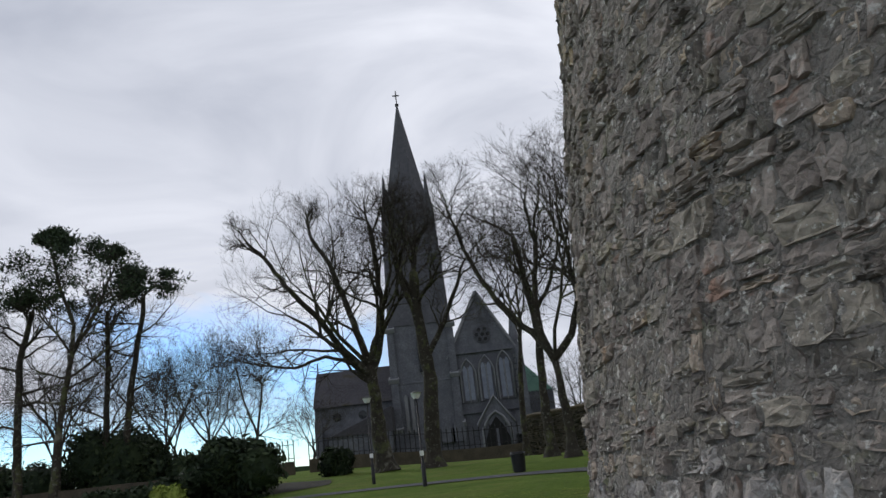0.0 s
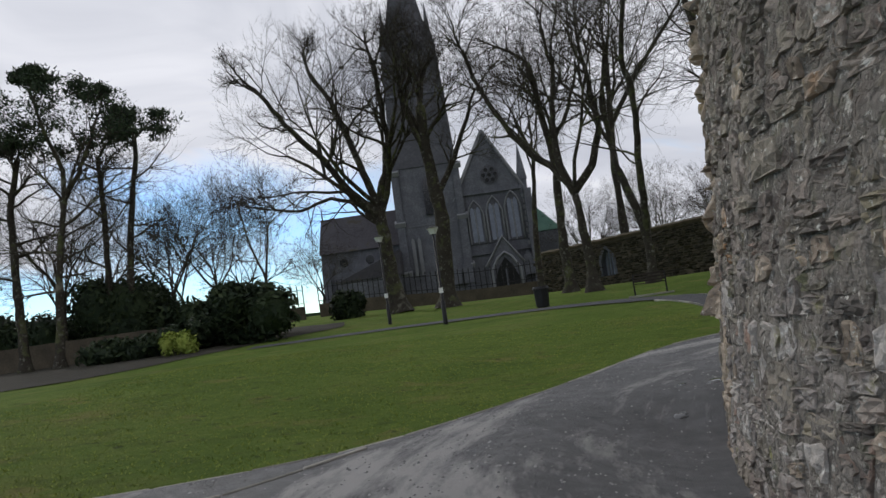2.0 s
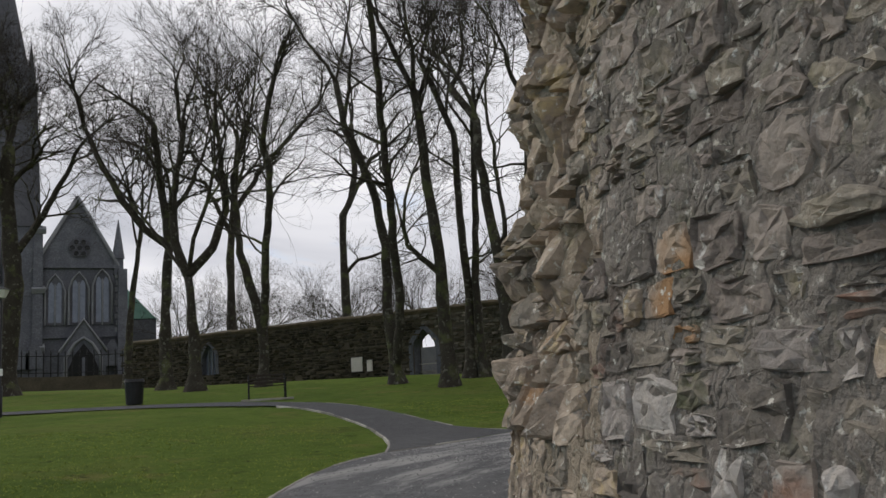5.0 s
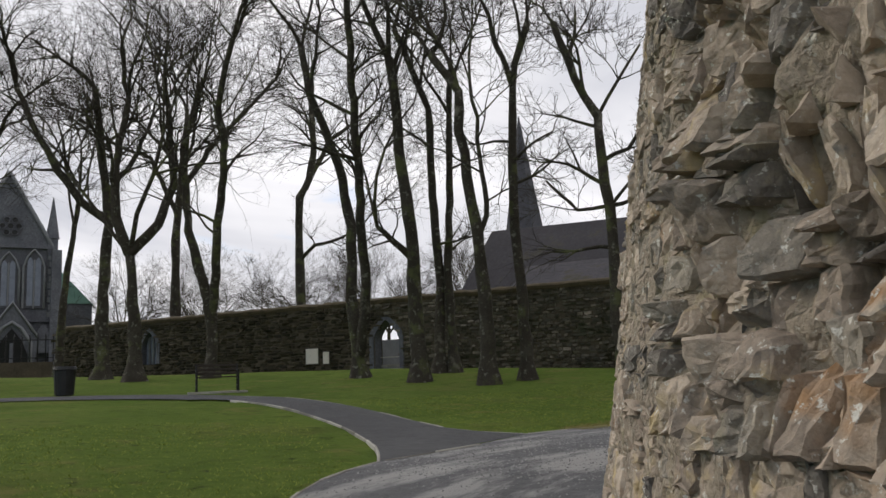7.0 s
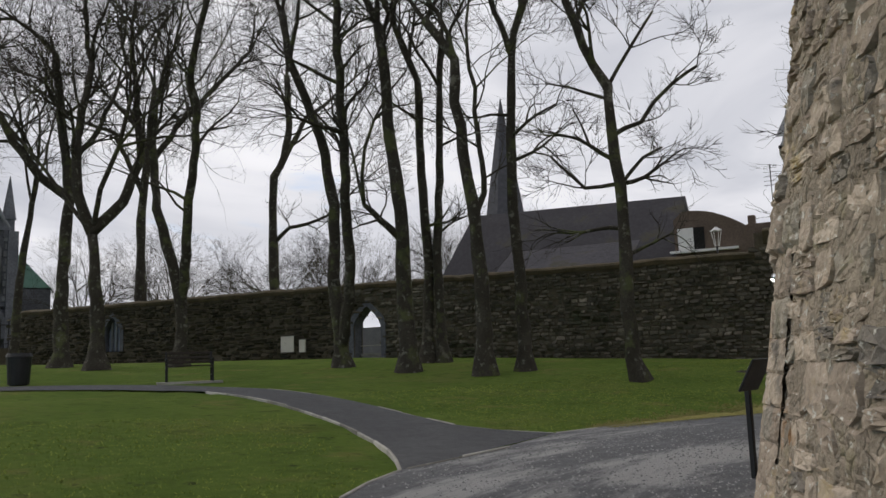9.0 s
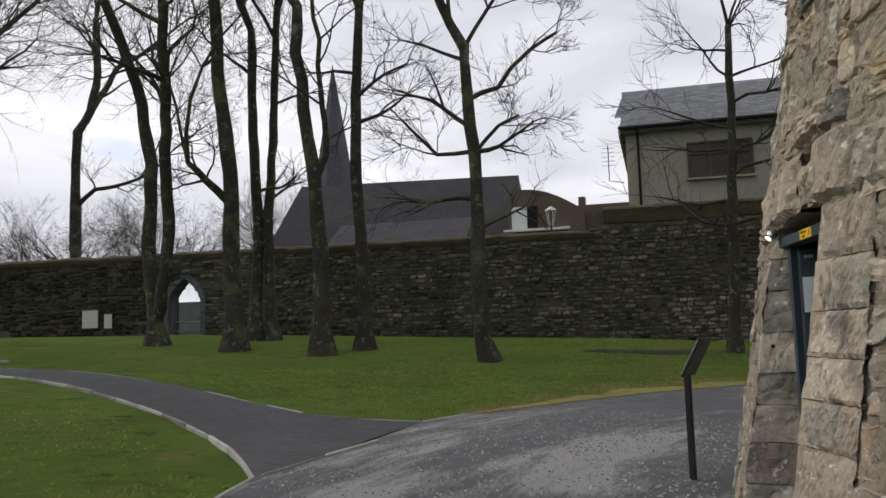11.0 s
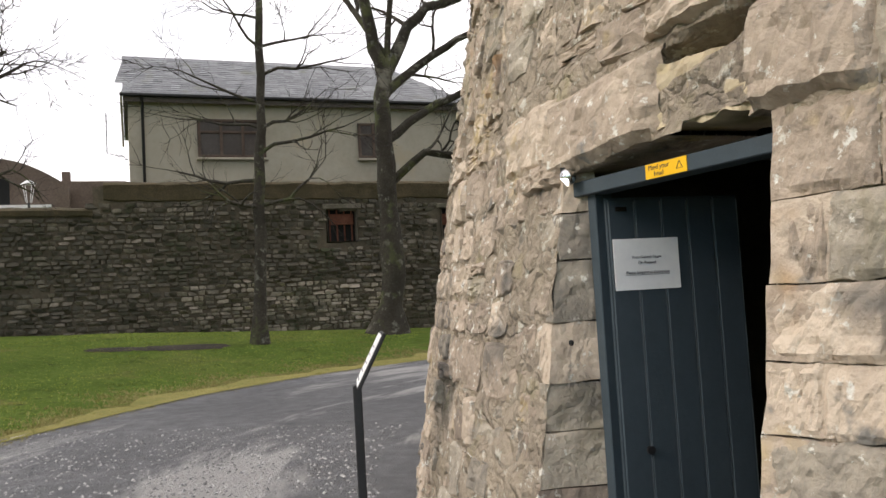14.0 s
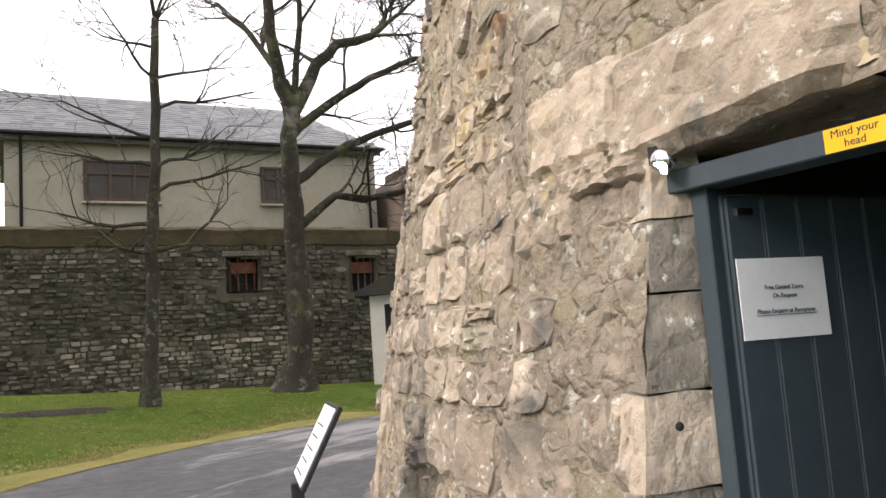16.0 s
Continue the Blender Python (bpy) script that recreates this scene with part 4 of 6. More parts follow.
tube("porch_mould", [(GX - 1.0, -1.0, 2.6), (GX - 1.0, -1.0, 5.0), (GX - 0.3, -1.0, 6.2), (GX + 0.4, -1.0, 6.7), (GX + 1.1, -1.0, 6.2), (GX + 1.8, -1.0, 5.0), (GX + 1.8, -1.0, 2.6)], 0.16, CHURCHPALE, porch, sides=5)
tube("porch_coping", [(GX - 1.5, -0.95, 5.5), (GX + 0.4, -0.95, 8.3), (GX + 2.3, -0.95, 5.5)], 0.14, CHURCHPALE, porch, sides=5)
# the arch is filled with a dark slab painted as porch shade
lancet("porch_arch", GX + 0.4, -0.92, 2.6, 6.2, 2.4, DARK, porch)
boxed("porch_column", (0.25, 0.3, 2.4), (GX + 0.4, -1.05, 3.8), CHURCHSTONE, porch)
for x in (-0.5, 5.6, -1.6):
    lancet("niche_gable", x, -0.35, 4.2, 6.6, 1.3, CHURCHSTONE, church, 0.35)
for z in (6.9, 13.0):
    part("front_string", box(bmesh.new(), (7.6, 0.3, 0.25), (GX - 0.2, -0.1, z)), CHURCHSTONE, church)
# side wing
part("wing_wall", box(bmesh.new(), (8.2, 7, 6.8), (-11.2, 5.5, 6.0)), CHURCHSTONE, church)
part("wing_roof", prism(bmesh.new(), [(1.7, 9.2), (9.3, 9.2), (5.5, 13.3)], 0, 8.8), DARKSLATE, church, "dark slate wing roof").matrix_local = Matrix.Translation((-6.6, 0, 0)) @ pose(0, 0, 0, 0, 0, 90)
bm = box(bmesh.new(), (0.12, 0.12, 1.2), (-15.2, 5.4, 13.8))
part("finial", bm, IRON, church)
for x in (-13.0, -10.3):
    bm = bmesh.new()
    bmesh.ops.create_circle(bm, cap_ends=True, segments=12, radius=0.45, matrix=pose(x, 1.96, 8.1, 90))
    part("round_window", bm, GLASS, church)
part("wing_buttress", box(bmesh.new(), (0.9, 1.0, 5.5), (-14.9, 1.7, 5.2), taper=0.8), CHURCHSTONE, church)
part("side_chapel", box(bmesh.new(), (6, 5, 3.2), (-10, -1.0, 4.2)), CHURCHSTONE, church)
part("chapel_roof", prism(bmesh.new(), [(-13.2, 5.8), (-6.8, 5.8), (-6.8, 8.2)], -3.6, 1.9), DARKSLATE, church)


# ---------------------------------------------------------------- railings before the church
def railing(name, a, b, label, spacing=0.42):
    (x0, y0), (x1, y1) = a, b
    n = int(math.dist(a, b) / spacing)
    rail = thing(name, Matrix.Identity(4), label, "fence", kind="structure")
    at = lambda t: (x0 + (x1 - x0) * t, y0 + (y1 - y0) * t)
    z = lambda t: height(*at(t))
    steps = [k / 12 for k in range(13)]
    for lift, wide in ((1.25, 0.035), (2.3, 0.035)):
        tube("rail", [(*at(t), z(t) + lift) for t in steps], wide, IRON, rail, sides=4)
    vs, fs = [], []
    for t in steps:
        x, y = at(t)
        for dx, dz in ((-0.2, -0.5), (-0.2, 1.0), (0.2, 1.0), (0.2, -0.5)):
            vs.append((x, y + dx, z(t) + dz))
    for i in range(12):
        for k in range(3):
            fs.append((i * 4 + k, (i + 1) * 4 + k, (i + 1) * 4 + k + 1, i * 4 + k + 1))
    mesh_ob("plinth_wall", vs, fs, WALLMORTAR, rail, "low dark stone plinth")
    bm = box(bmesh.new(), (0.07, 0.05, 1.5), (0, 0, 0.75))
    bmesh.ops.create_cone(bm, segments=4, radius1=0.07, radius2=0.0, depth=0.22, matrix=pose(0, 0, 1.6))
    me = bpy.data.meshes.new("bar")
    bm.to_mesh(me), bm.free()
    me.materials.append(IRON)
    for k in range(n + 1):
        ob = new("bar", me)
        ob.parent = rail
        ob.location = (*at(k / n), z(k / n) + 1.0)


railing("railing_church", (-12.5, 68), (4.4, 64), "black iron railings on a low stone plinth")
railing("railing_west", (-34, 62), (-13.5, 67), "black iron railings behind the shrubs")

# ---------------------------------------------------------------- trees
def bent(p, d, length, n, wander, lift, rng):
    """A wandering line of n steps, with a pull upwards."""
    pts, d = [p.copy()], d.normalized()
    for _ in range(n):
        d = (d + Vector((rng.gauss(0, wander), rng.gauss(0, wander), rng.gauss(0, wander) + lift))).normalized()
        pts.append(pts[-1] + d * (length / n))
    return pts


def bare_tree(name, base, line, r, top, limbs=4, crown=0.42, spread=0.9, dense=1.0, seed=1, low=(), lat=(0.6, -0.8), label="", group="bare trees", fork=1.0, wide=0.0, needles=0.0, arms=()):
    """A leafless tree. line: the trunk as (sideways, up) in metres; top: height of the crown's top; low: heights of side branches on the trunk; arms: main limbs as (radius, points)."""
    rng = random.Random(seed)
    x, y = base
    t = thing(name, Matrix.Translation((x, y, height(x, y) - 0.05)), label, "tree", group)
    lx = Vector((*lat, 0)).normalized()
    tv, tf, wv, wf = [], [], [], []
    sets = []
    raw = [Vector((0, 0, 0))] + [lx * a + Vector((0.1 * rng.gauss(0, 1), 0.1 * rng.gauss(0, 1), b)) for a, b in line]
    pts = []
    for a, b in zip(raw, raw[1:]):
        n = max(2, int((b - a).length / 0.6))
        pts += [a.lerp(b, k / n) + Vector((rng.gauss(0, 0.02), rng.gauss(0, 0.02), 0)) for k in range(n)]
    pts.append(raw[-1])
    n = len(pts)
    radii = [0.93 * r * (1 - 0.5 * i / n) * (1 + 0.8 * math.exp(-pts[i].z / 0.28)) * (1 + 0.06 * rng.gauss(0, 1)) for i in range(n)]
    ring_tube(tv, tf, pts, radii, 10)

    head = raw[-1]
    span, cz = wide or max(3.4, (top - head.z) * 0.62 * max(spread, 0.5)), head.z + (top - head.z) * 0.4
    tall = top - cz
    nv, nf = [], []

    def held(p, d, length):
        """Shortens what would grow out of the crown's dome."""
        q = p + d.normalized() * length
        e = ((q.x - head.x) ** 2 + (q.y - head.y) ** 2) / span ** 2 + (max(q.z - cz, 0) / tall) ** 2
        return length * max(0.22, e ** -0.8) if e > 1 else length

    def twig(p, d, length, rad):
        length = held(p, d, length * 0.85)
        if needles and p.z > needles and noise.noise(p * 1.3 + Vector((x, y, 0))) > -0.04:
            for _ in range(8):
                c = p + d * length * rng.uniform(0.1, 1.0) + Vector((rng.gauss(0, 0.17), rng.gauss(0, 0.17), rng.gauss(0.03, 0.1)))
                u = Vector((rng.gauss(0, 1), rng.gauss(0, 1), rng.gauss(0.6, 0.6))).normalized()
                v = u.orthogonal().normalized() * 0.05
                i = len(nv)
                nv.extend((c - v, c + v, c + u * rng.uniform(0.14, 0.3)))
                nf.append((i, i + 1, i + 2))
        q = bent(p, d, length, 3, 0.16, 0.05, rng)
        ring_tube(wv, wf, q, [rad, rad * 0.75, rad * 0.5, rad * 0.25], 3)
        for k in range(int(rng.choice((2, 3, 3)) * dense)):
            i = rng.choice((1, 2, 2, 3))
            dd = ((q[i] - q[i - 1]).normalized() + Vector((rng.gauss(0, 0.5), rng.gauss(0, 0.5), rng.gauss(0.1, 0.4)))).normalized()
            q2 = bent(q[i], dd, length * rng.uniform(0.35, 0.7), 2, 0.15, 0.06, rng)
            ring_tube(wv, wf, q2, [rad * 0.5, rad * 0.36, rad * 0.2], 3)

    def branch(p, d, length, rad, level):
        length = held(p, d, length)
        n = 5 if level < 2 else 4
        q = bent(p, d, length, n, 0.15 + 0.03 * level, 0.03 if level < 1 else 0.02, rng)
        rr = [rad * (1 - 0.62 * i / n) for i in range(n + 1)]
        ring_tube(*sets[-1], q, rr, 6 if level < 2 else 4)
        kids = {0: 6, 1: 5, 2: 5}[level] + (1 if rng.random() < 0.4 else 0)
        for k in range(int(kids * dense + 0.5)):
            f = rng.uniform(0.3, 1.0) if k else 1.0
            i = min(n, int(f * n + 0.5))
            along = (q[i] - q[i - 1]).normalized()
            side = along.orthogonal().normalized()
            side.rotate(Matrix.Rotation(rng.uniform(0, 2 * math.pi), 3, along))
            dd = (along + side * rng.uniform(0.5, 1.0) * (0.35 if k == 0 else 1.15)).normalized()
            if level < 2:
                branch(q[i], dd, length * rng.uniform(0.5, 0.72), rr[i] * rng.uniform(0.55, 0.8), level + 1)
            else:
                twig(q[i], dd, length * rng.uniform(0.55, 0.9), max(0.009, rr[i] * 0.5))

    head, left = pts[-1], top - pts[-1].z
    a0 = rng.uniform(0, 6.28)
    for k in range(limbs):
        a = a0 + k * 2 * math.pi / limbs + rng.uniform(-0.4, 0.4)
        tilt = spread * rng.uniform(0.35, 1.0)
        d = Vector((math.cos(a) * tilt, math.sin(a) * tilt, fork))
        i = max(1, len(pts) - 1 - int(rng.random() * len(pts) * 0.25)) if k else len(pts) - 1
        sets.append(([], []))
        branch(pts[i], d, max(left, 2.0) * rng.uniform(0.52, 0.68), radii[i] * rng.uniform(0.45, 0.7), 0)
    for zz, sgn, ln in low:
        i = min(range(len(pts)), key=lambda j: abs(pts[j].z - zz))
        d = lx * sgn + Vector((rng.gauss(0, 0.3), rng.gauss(0, 0.3), rng.uniform(0.15, 0.6)))
        sets.append(([], []))
        branch(pts[i], d, ln, min(radii[i] * 0.42, 0.03 + ln * 0.022), 1)
    away = Vector((-lx.y, lx.x, 0))
    for ra, line_ in arms:
        drift = rng.uniform(-0.35, 0.35)
        knots = []
        for a, b in line_:
            q = lx * a + Vector((0, 0, b))
            knots.append(q + away * drift * (q - (lx * line_[0][0] + Vector((0, 0, line_[0][1])))).length)
        knots[0] = min(pts, key=lambda v: abs(v.z - knots[0].z)).copy()
        q = []
        for a, b in zip(knots, knots[1:]):
            m = max(2, int((b - a).length / 0.45))
            q += [a.lerp(b, k / m) + Vector((rng.gauss(0, 0.03), rng.gauss(0, 0.03), rng.gauss(0, 0.02))) for k in range(m)]
        q.append(knots[-1])
        rr = [ra * (1 - 0.5 * k / len(q)) for k in range(len(q))]
        sets.append(([], []))
        ring_tube(*sets[-1], q, rr, 7)
        reach = sum((b - a).length for a, b in zip(q, q[1:]))
        for k in range(max(4, int(reach * 1.1))):
            i = min(len(q) - 1, max(2, int(len(q) * (0.25 + 0.75 * rng.random()))))
            along = (q[i] - q[i - 1]).normalized()
            side = along.orthogonal().normalized()
            side.rotate(Matrix.Rotation(rng.uniform(0, 2 * math.pi), 3, along))
            branch(q[i], along * 0.6 + side + Vector((0, 0, 0.25)), rng.uniform(0.9, 1.0) * min(3.2, 0.9 + reach * 0.3), rr[i] * rng.uniform(0.3, 0.5), 1)
        if ra > 0.07:
            for k in range(2):
                branch(q[-1], (q[-1] - q[-2]).normalized() + Vector((rng.gauss(0, 0.4), rng.gauss(0, 0.4), 0.3)), max(1.6, min(4.5, (top - q[-1].z) * 0.6)), rr[-1] * (0.9 - 0.2 * k), 0)
    mesh_ob("trunk", tv, tf, BARK, t, smooth=True)
    for lv, lf in sets:
        mesh_ob("limb", lv, lf, BARK, t, smooth=True)
    if wv:
        mesh_ob("twig_spray", wv, wf, TWIG, t)["kind"] = "stuff"
    if nv:
        mesh_ob("needle_clump", nv, nf, NEEDLE, t)["kind"] = "stuff"
    return t


def place(s, w):
    p = on_wall(s, w)
    return (p.x, p.y)


DARKWOOD = stuff("dark stained timber", [(0.02, 0.016, 0.013), (0.035, 0.028, 0.022), (0.055, 0.045, 0.036)], 3.0, 0.9, 0.4, 30.0)
BARE = "tall leafless tree with grey-brown bark on the lawn"
row = dict(label=BARE, group="row of trees before the wall")
bare_tree("bare_tree", (11.9, 37.2), [(-0.12, 3), (-0.26, 5.5), (-0.52, 7.9), (-1.07, 9.3), (-1.6, 10.6), (-1.95, 12.5)], 0.25, 19.5, 3, seed=11, spread=0.5, lat=(0.91, -0.42),
          arms=((0.2, [(0.12, 0.3), (0.25, 2.2), (0.25, 3.8), (0.11, 7.0), (0.02, 9.4), (-0.1, 12), (-0.2, 14.3)]),), **row)
bare_tree("bare_tree", (12.6, 34.0), [(-0.05, 3.3), (-0.12, 5), (-0.29, 6.8), (-0.5, 8), (-0.51, 9.6), (-0.65, 11.2)], 0.29, 19, 3, seed=13, spread=0.5, lat=(0.88, -0.48),
          arms=((0.13, [(-0.12, 4.0), (-0.76, 4.75), (-1.26, 5.2)]), (0.13, [(-0.62, 10.8), (-1.2, 12.4), (-1.9, 14.0)])), **row)
bare_tree("bare_tree", (14.6, 36.2), [(0.14, 3.3), (0.06, 5.4), (0.05, 7.8), (-0.08, 10), (-0.46, 11.6), (-1.06, 13.3)], 0.22, 18.5, 3, seed=14, spread=0.5, lat=(0.87, -0.5), low=((5, 1, 1.4), (8.5, -1, 2.2)), **row)
bare_tree("bare_tree", (15.1, 35.9), [(0.0, 3.3), (0.1, 7.6), (0.1, 9.8), (0.45, 12)], 0.2, 18.5, 3, seed=12, spread=0.45, lat=(0.86, -0.51), low=((4.5, 1, 1.5), (7.5, 1, 1.8)), **row)
bare_tree("bare_tree", (13.5, 31.25), [(-0.04, 2.8), (-0.17, 4.9), (-0.42, 6.6), (-0.71, 8.1), (-0.93, 9.4), (-1.34, 10.7)], 0.26, 17, 3, seed=15, spread=0.55, lat=(0.84, -0.55),
          arms=((0.1, [(-0.1, 4.4), (0.17, 5.3), (0.06, 7.1), (-0.01, 8.4), (-0.16, 9.6)]),), **row)
bare_tree("bare_tree", (15.0, 31.3), [(0.05, 3.1), (-0.03, 4.9), (0.03, 7.8), (0.2, 10.5), (0.58, 11.9)], 0.22, 17, 3, seed=16, spread=0.5, lat=(0.81, -0.59), low=((6.3, 1, 1.8), (6.9, 1, 2.0), (8.0, -1, 1.6)),
          arms=((0.11, [(0.12, 10.1), (-0.41, 11.2), (-0.81, 12.8)]),), **row)
bare_tree("bare_tree", (15.4, 27.15), [(-0.1, 1.9), (-0.2, 4.0), (-0.33, 5.8), (-0.38, 7.2), (-0.4, 7.9), (-0.95, 9.1), (-1.4, 10.9)], 0.21, 15, 3, seed=17, spread=0.5, lat=(0.7, -0.72),
          low=((3.6, 1, 1.3), (4.2, -1, 1.8), (5.0, 1, 1.8), (6.1, -1, 2.0), (7.4, -1, 1.8)),
          arms=((0.055, [(-0.2, 5.0), (0.42, 5.8), (0.95, 6.0)]), (0.06, [(-0.28, 5.1), (-1.1, 5.2), (-2.0, 6.2)]), (0.07, [(-0.36, 6.6), (0.46, 6.85), (1.35, 7.8), (2.0, 8.2)]), (0.06, [(-0.38, 7.9), (0.29, 9.0), (1.0, 10.1)])), **row)
bare_tree("bare_tree", (20.5, 23.3), [(0.2, 3.3), (0.32, 5.8), (0.38, 8.5)], 0.17, 11.8, 3, seed=18, spread=0.45, lat=(0.37, -0.93), dense=0.9,
          low=((3.2, -1, 1.4), (3.6, 1, 1.9), (4.1, -1, 2.0), (4.6, 1, 2.2), (5.1, -1, 1.9), (5.4, 1, 1.6), (5.9, -1, 2.0), (6.4, 1, 2.2), (6.9, -1, 1.7), (7.4, 1, 1.8), (7.9, -1, 1.5)), **row)
bare_tree("bare_tree", (23.7, 20.95), [(0.1, 1.6), (0.2, 3.4), (0.38, 6.4), (0.4, 7.5)], 0.38, 16, 2, seed=19, spread=0.5, lat=(0.22, -0.98),
          arms=((0.2, [(0.4, 7.1), (0.03, 7.8), (-0.25, 9.6), (-0.3, 11.5)]), (0.2, [(0.45, 7.2), (0.97, 8.5), (1.53, 9.1), (2.5, 9.4)]), (0.14, [(0.5, 6.5), (1.26, 7.4), (2.36, 8.15), (3.65, 8.75)]),
                (0.13, [(0.35, 4.2), (1.22, 4.86), (1.95, 4.67), (2.9, 4.77)]), (0.14, [(0.45, 5.3), (1.63, 6.35), (2.87, 6.9), (3.9, 7.3)])), **row)
back = dict(label="large leafless tree with wide twiggy crown", group="trees by the church path", dense=1.0)
bare_tree("bare_tree", (4.6, 47.0), [(0.1, 3.7), (0.08, 6.7), (-0.07, 9.2), (-0.3, 12.6)], 0.31, 18, 4, seed=30, spread=0.8, wide=5.5, lat=(0.99, -0.14), arms=((0.2, [(0.08, 6.4), (-0.87, 7.56), (-1.87, 9.0), (-2.74, 10.7), (-3.6, 12.7)]), (0.14, [(0.0, 8.0), (1.2, 9.6), (2.0, 12.0)])), **back)
bare_tree("bare_tree", (5.4, 44.0), [(-0.05, 2.5), (-0.1, 5.0)], 0.33, 17.5, 2, seed=31, spread=0.7, wide=5.0, lat=(0.98, -0.18), arms=((0.22, [(-0.1, 4.8), (-0.8, 6.6), (-0.85, 8.7), (-0.36, 11.7)]), (0.22, [(-0.06, 4.9), (0.8, 6.3), (1.4, 8.1), (1.2, 11.6)])), **back)
bare_tree("bare_tree", (9.9, 57.1), [(-0.1, 3), (0.1, 8.2), (0.45, 11.1), (0.5, 15)], 0.35, 22, 4, seed=32, spread=0.8, wide=7.0, lat=(0.97, -0.23), arms=((0.16, [(0.3, 9.2), (-1.4, 12.4), (-3.1, 13.0)]), (0.18, [(0.4, 10.2), (2.0, 13.2), (3.3, 14.7), (5.6, 17.3)])), label="large leafless tree standing behind the wall", group="trees by the church path")
bare_tree("bare_tree", (8.15, 43.0), [(0.1, 2.2), (-0.35, 3.8), (-0.85, 5.9), (-1.05, 6.9), (-1.1, 9.3)], 0.25, 17, 4, seed=33, spread=0.7, wide=5.0, lat=(0.97, -0.24), arms=((0.2, [(0.1, 2.0), (0.2, 6.0), (0.45, 9.0), (0.15, 10.3), (0.7, 12.8)]),), **back)
bare_tree("bare_tree", (15.45, 52.2), [(0.0, 3.5), (-0.15, 7.3), (0.05, 9.5), (0.6, 10.5), (0.8, 12.4), (0.6, 15)], 0.31, 20, 3, seed=41, spread=0.7, wide=5.5, lat=(0.87, -0.49), arms=((0.12, [(-0.15, 6.2), (0.7, 6.8), (1.7, 6.9), (2.75, 7.3)]), (0.18, [(0.4, 10.0), (1.6, 13.0), (2.6, 13.9)])), label="large leafless tree standing behind the wall", group="trees by the church path")
bare_tree("bare_tree", (-5.0, 53.0), [(-0.2, 2.4), (-0.35, 4.8), (-0.47, 6.6)], 0.62, 18.6, 4, seed=44, spread=0.8, wide=8.3, lat=(1, 0.09), low=((5.4, -1, 4.5),),
          arms=((0.24, [(-0.45, 6.0), (-2.0, 7.6), (-3.3, 9.6), (-5.0, 11.5), (-6.3, 13.5)]), (0.25, [(-0.47, 6.4), (-1.5, 10.3), (-2.5, 13.5), (-3.6, 15.5)]), (0.25, [(-0.4, 6.4), (0.34, 9.0), (0.64, 10.8), (0.4, 14.8)]), (0.16, [(-0.45, 5.6), (-1.7, 7.0), (-3.2, 7.6), (-5.3, 7.1)])), **back)
bare_tree("bare_tree", (-2.0, 51.0), [(0.1, 2.5), (0.25, 5.2), (-0.1, 9.6), (-0.03, 12.0)], 0.55, 18.0, 4, seed=45, spread=0.8, wide=5.6, lat=(1, 0.04), arms=((0.2, [(0.15, 6.5), (1.5, 8.7), (2.8, 11.4)]), (0.2, [(-0.05, 9.0), (-0.97, 11.8), (-1.1, 14.3)])), **back)
bare_tree("bare_tree", (3.9, 55.8), [(0.0, 4), (0.9, 9)], 0.24, 19, 4, seed=46, spread=0.7, lat=(1, 0), **back)

# ---------------------------------------------------------------- things on the lawn
bench = thing("park_bench", Matrix.Translation((6.15, 34.9, height(6.15, 34.9))) @ pose(0, 0, 0, 0, 0, -12), "black iron-ended park bench with timber slats beside the path", "bench")
for sx in (-0.6, 0.6):
    bm = bmesh.new()
    box(bm, (0.05, 0.05, 0.44), (sx, -0.24, 0.22)), box(bm, (0.05, 0.05, 0.86), (sx, 0.26, 0.43), rx=-8), box(bm, (0.05, 0.5, 0.05), (sx, 0, 0.42))
    box(bm, (0.06, 0.55, 0.04), (sx, -0.02, 0.64), bevel=0.01), box(bm, (0.05, 0.05, 0.22), (sx, -0.24, 0.53)), box(bm, (0.05, 0.5, 0.04), (sx, 0, 0.2))
    part("end_frame", bm, IRON, bench, "black cast-iron end")
for k in range(4):
    boxed("seat_slat", (1.24, 0.1, 0.03), (0, -0.2 + k * 0.125, 0.455), DARKWOOD, bench, bevel=0.006)
for k in range(3):
    boxed("back_slat", (1.24, 0.025, 0.07), (0, 0.27 + k * 0.018, 0.56 + k * 0.125), DARKWOOD, bench, rx=-8, bevel=0.006)
boxed("pad", (1.7, 1.0, 0.06), (0, 0.05, 0.0), KERB, None)
bpy.data.objects["pad"].name = "bench_pad"
pad = bpy.data.objects["bench_pad"]
pad.matrix_world = bench.matrix_world.copy()
tagged(pad, "pale concrete pad under the bench", "paving", kind="structure")

bx, by = 2.15, 36.8
litter = thing("litter_bin", Matrix.Translation((bx, by, height(bx, by))), "squat black litter bin standing on grass", "bin")
bm = bmesh.new()
bmesh.ops.create_cone(bm, segments=16, radius1=0.27, radius2=0.31, depth=0.72, cap_ends=True, matrix=pose(0, 0, 0.38))
part("body", bm, IRON, litter)
bm = bmesh.new()
bmesh.ops.create_cone(bm, segments=16, radius1=0.34, radius2=0.3, depth=0.1, cap_ends=True, matrix=pose(0, 0, 0.8))
part("rim", bm, IRON, litter)
bm = bmesh.new()
bmesh.ops.create_cone(bm, segments=12, radius1=0.22, radius2=0.24, depth=0.06, cap_ends=True, matrix=pose(0, 0, 0.02))
part("foot", bm, IRON, litter)


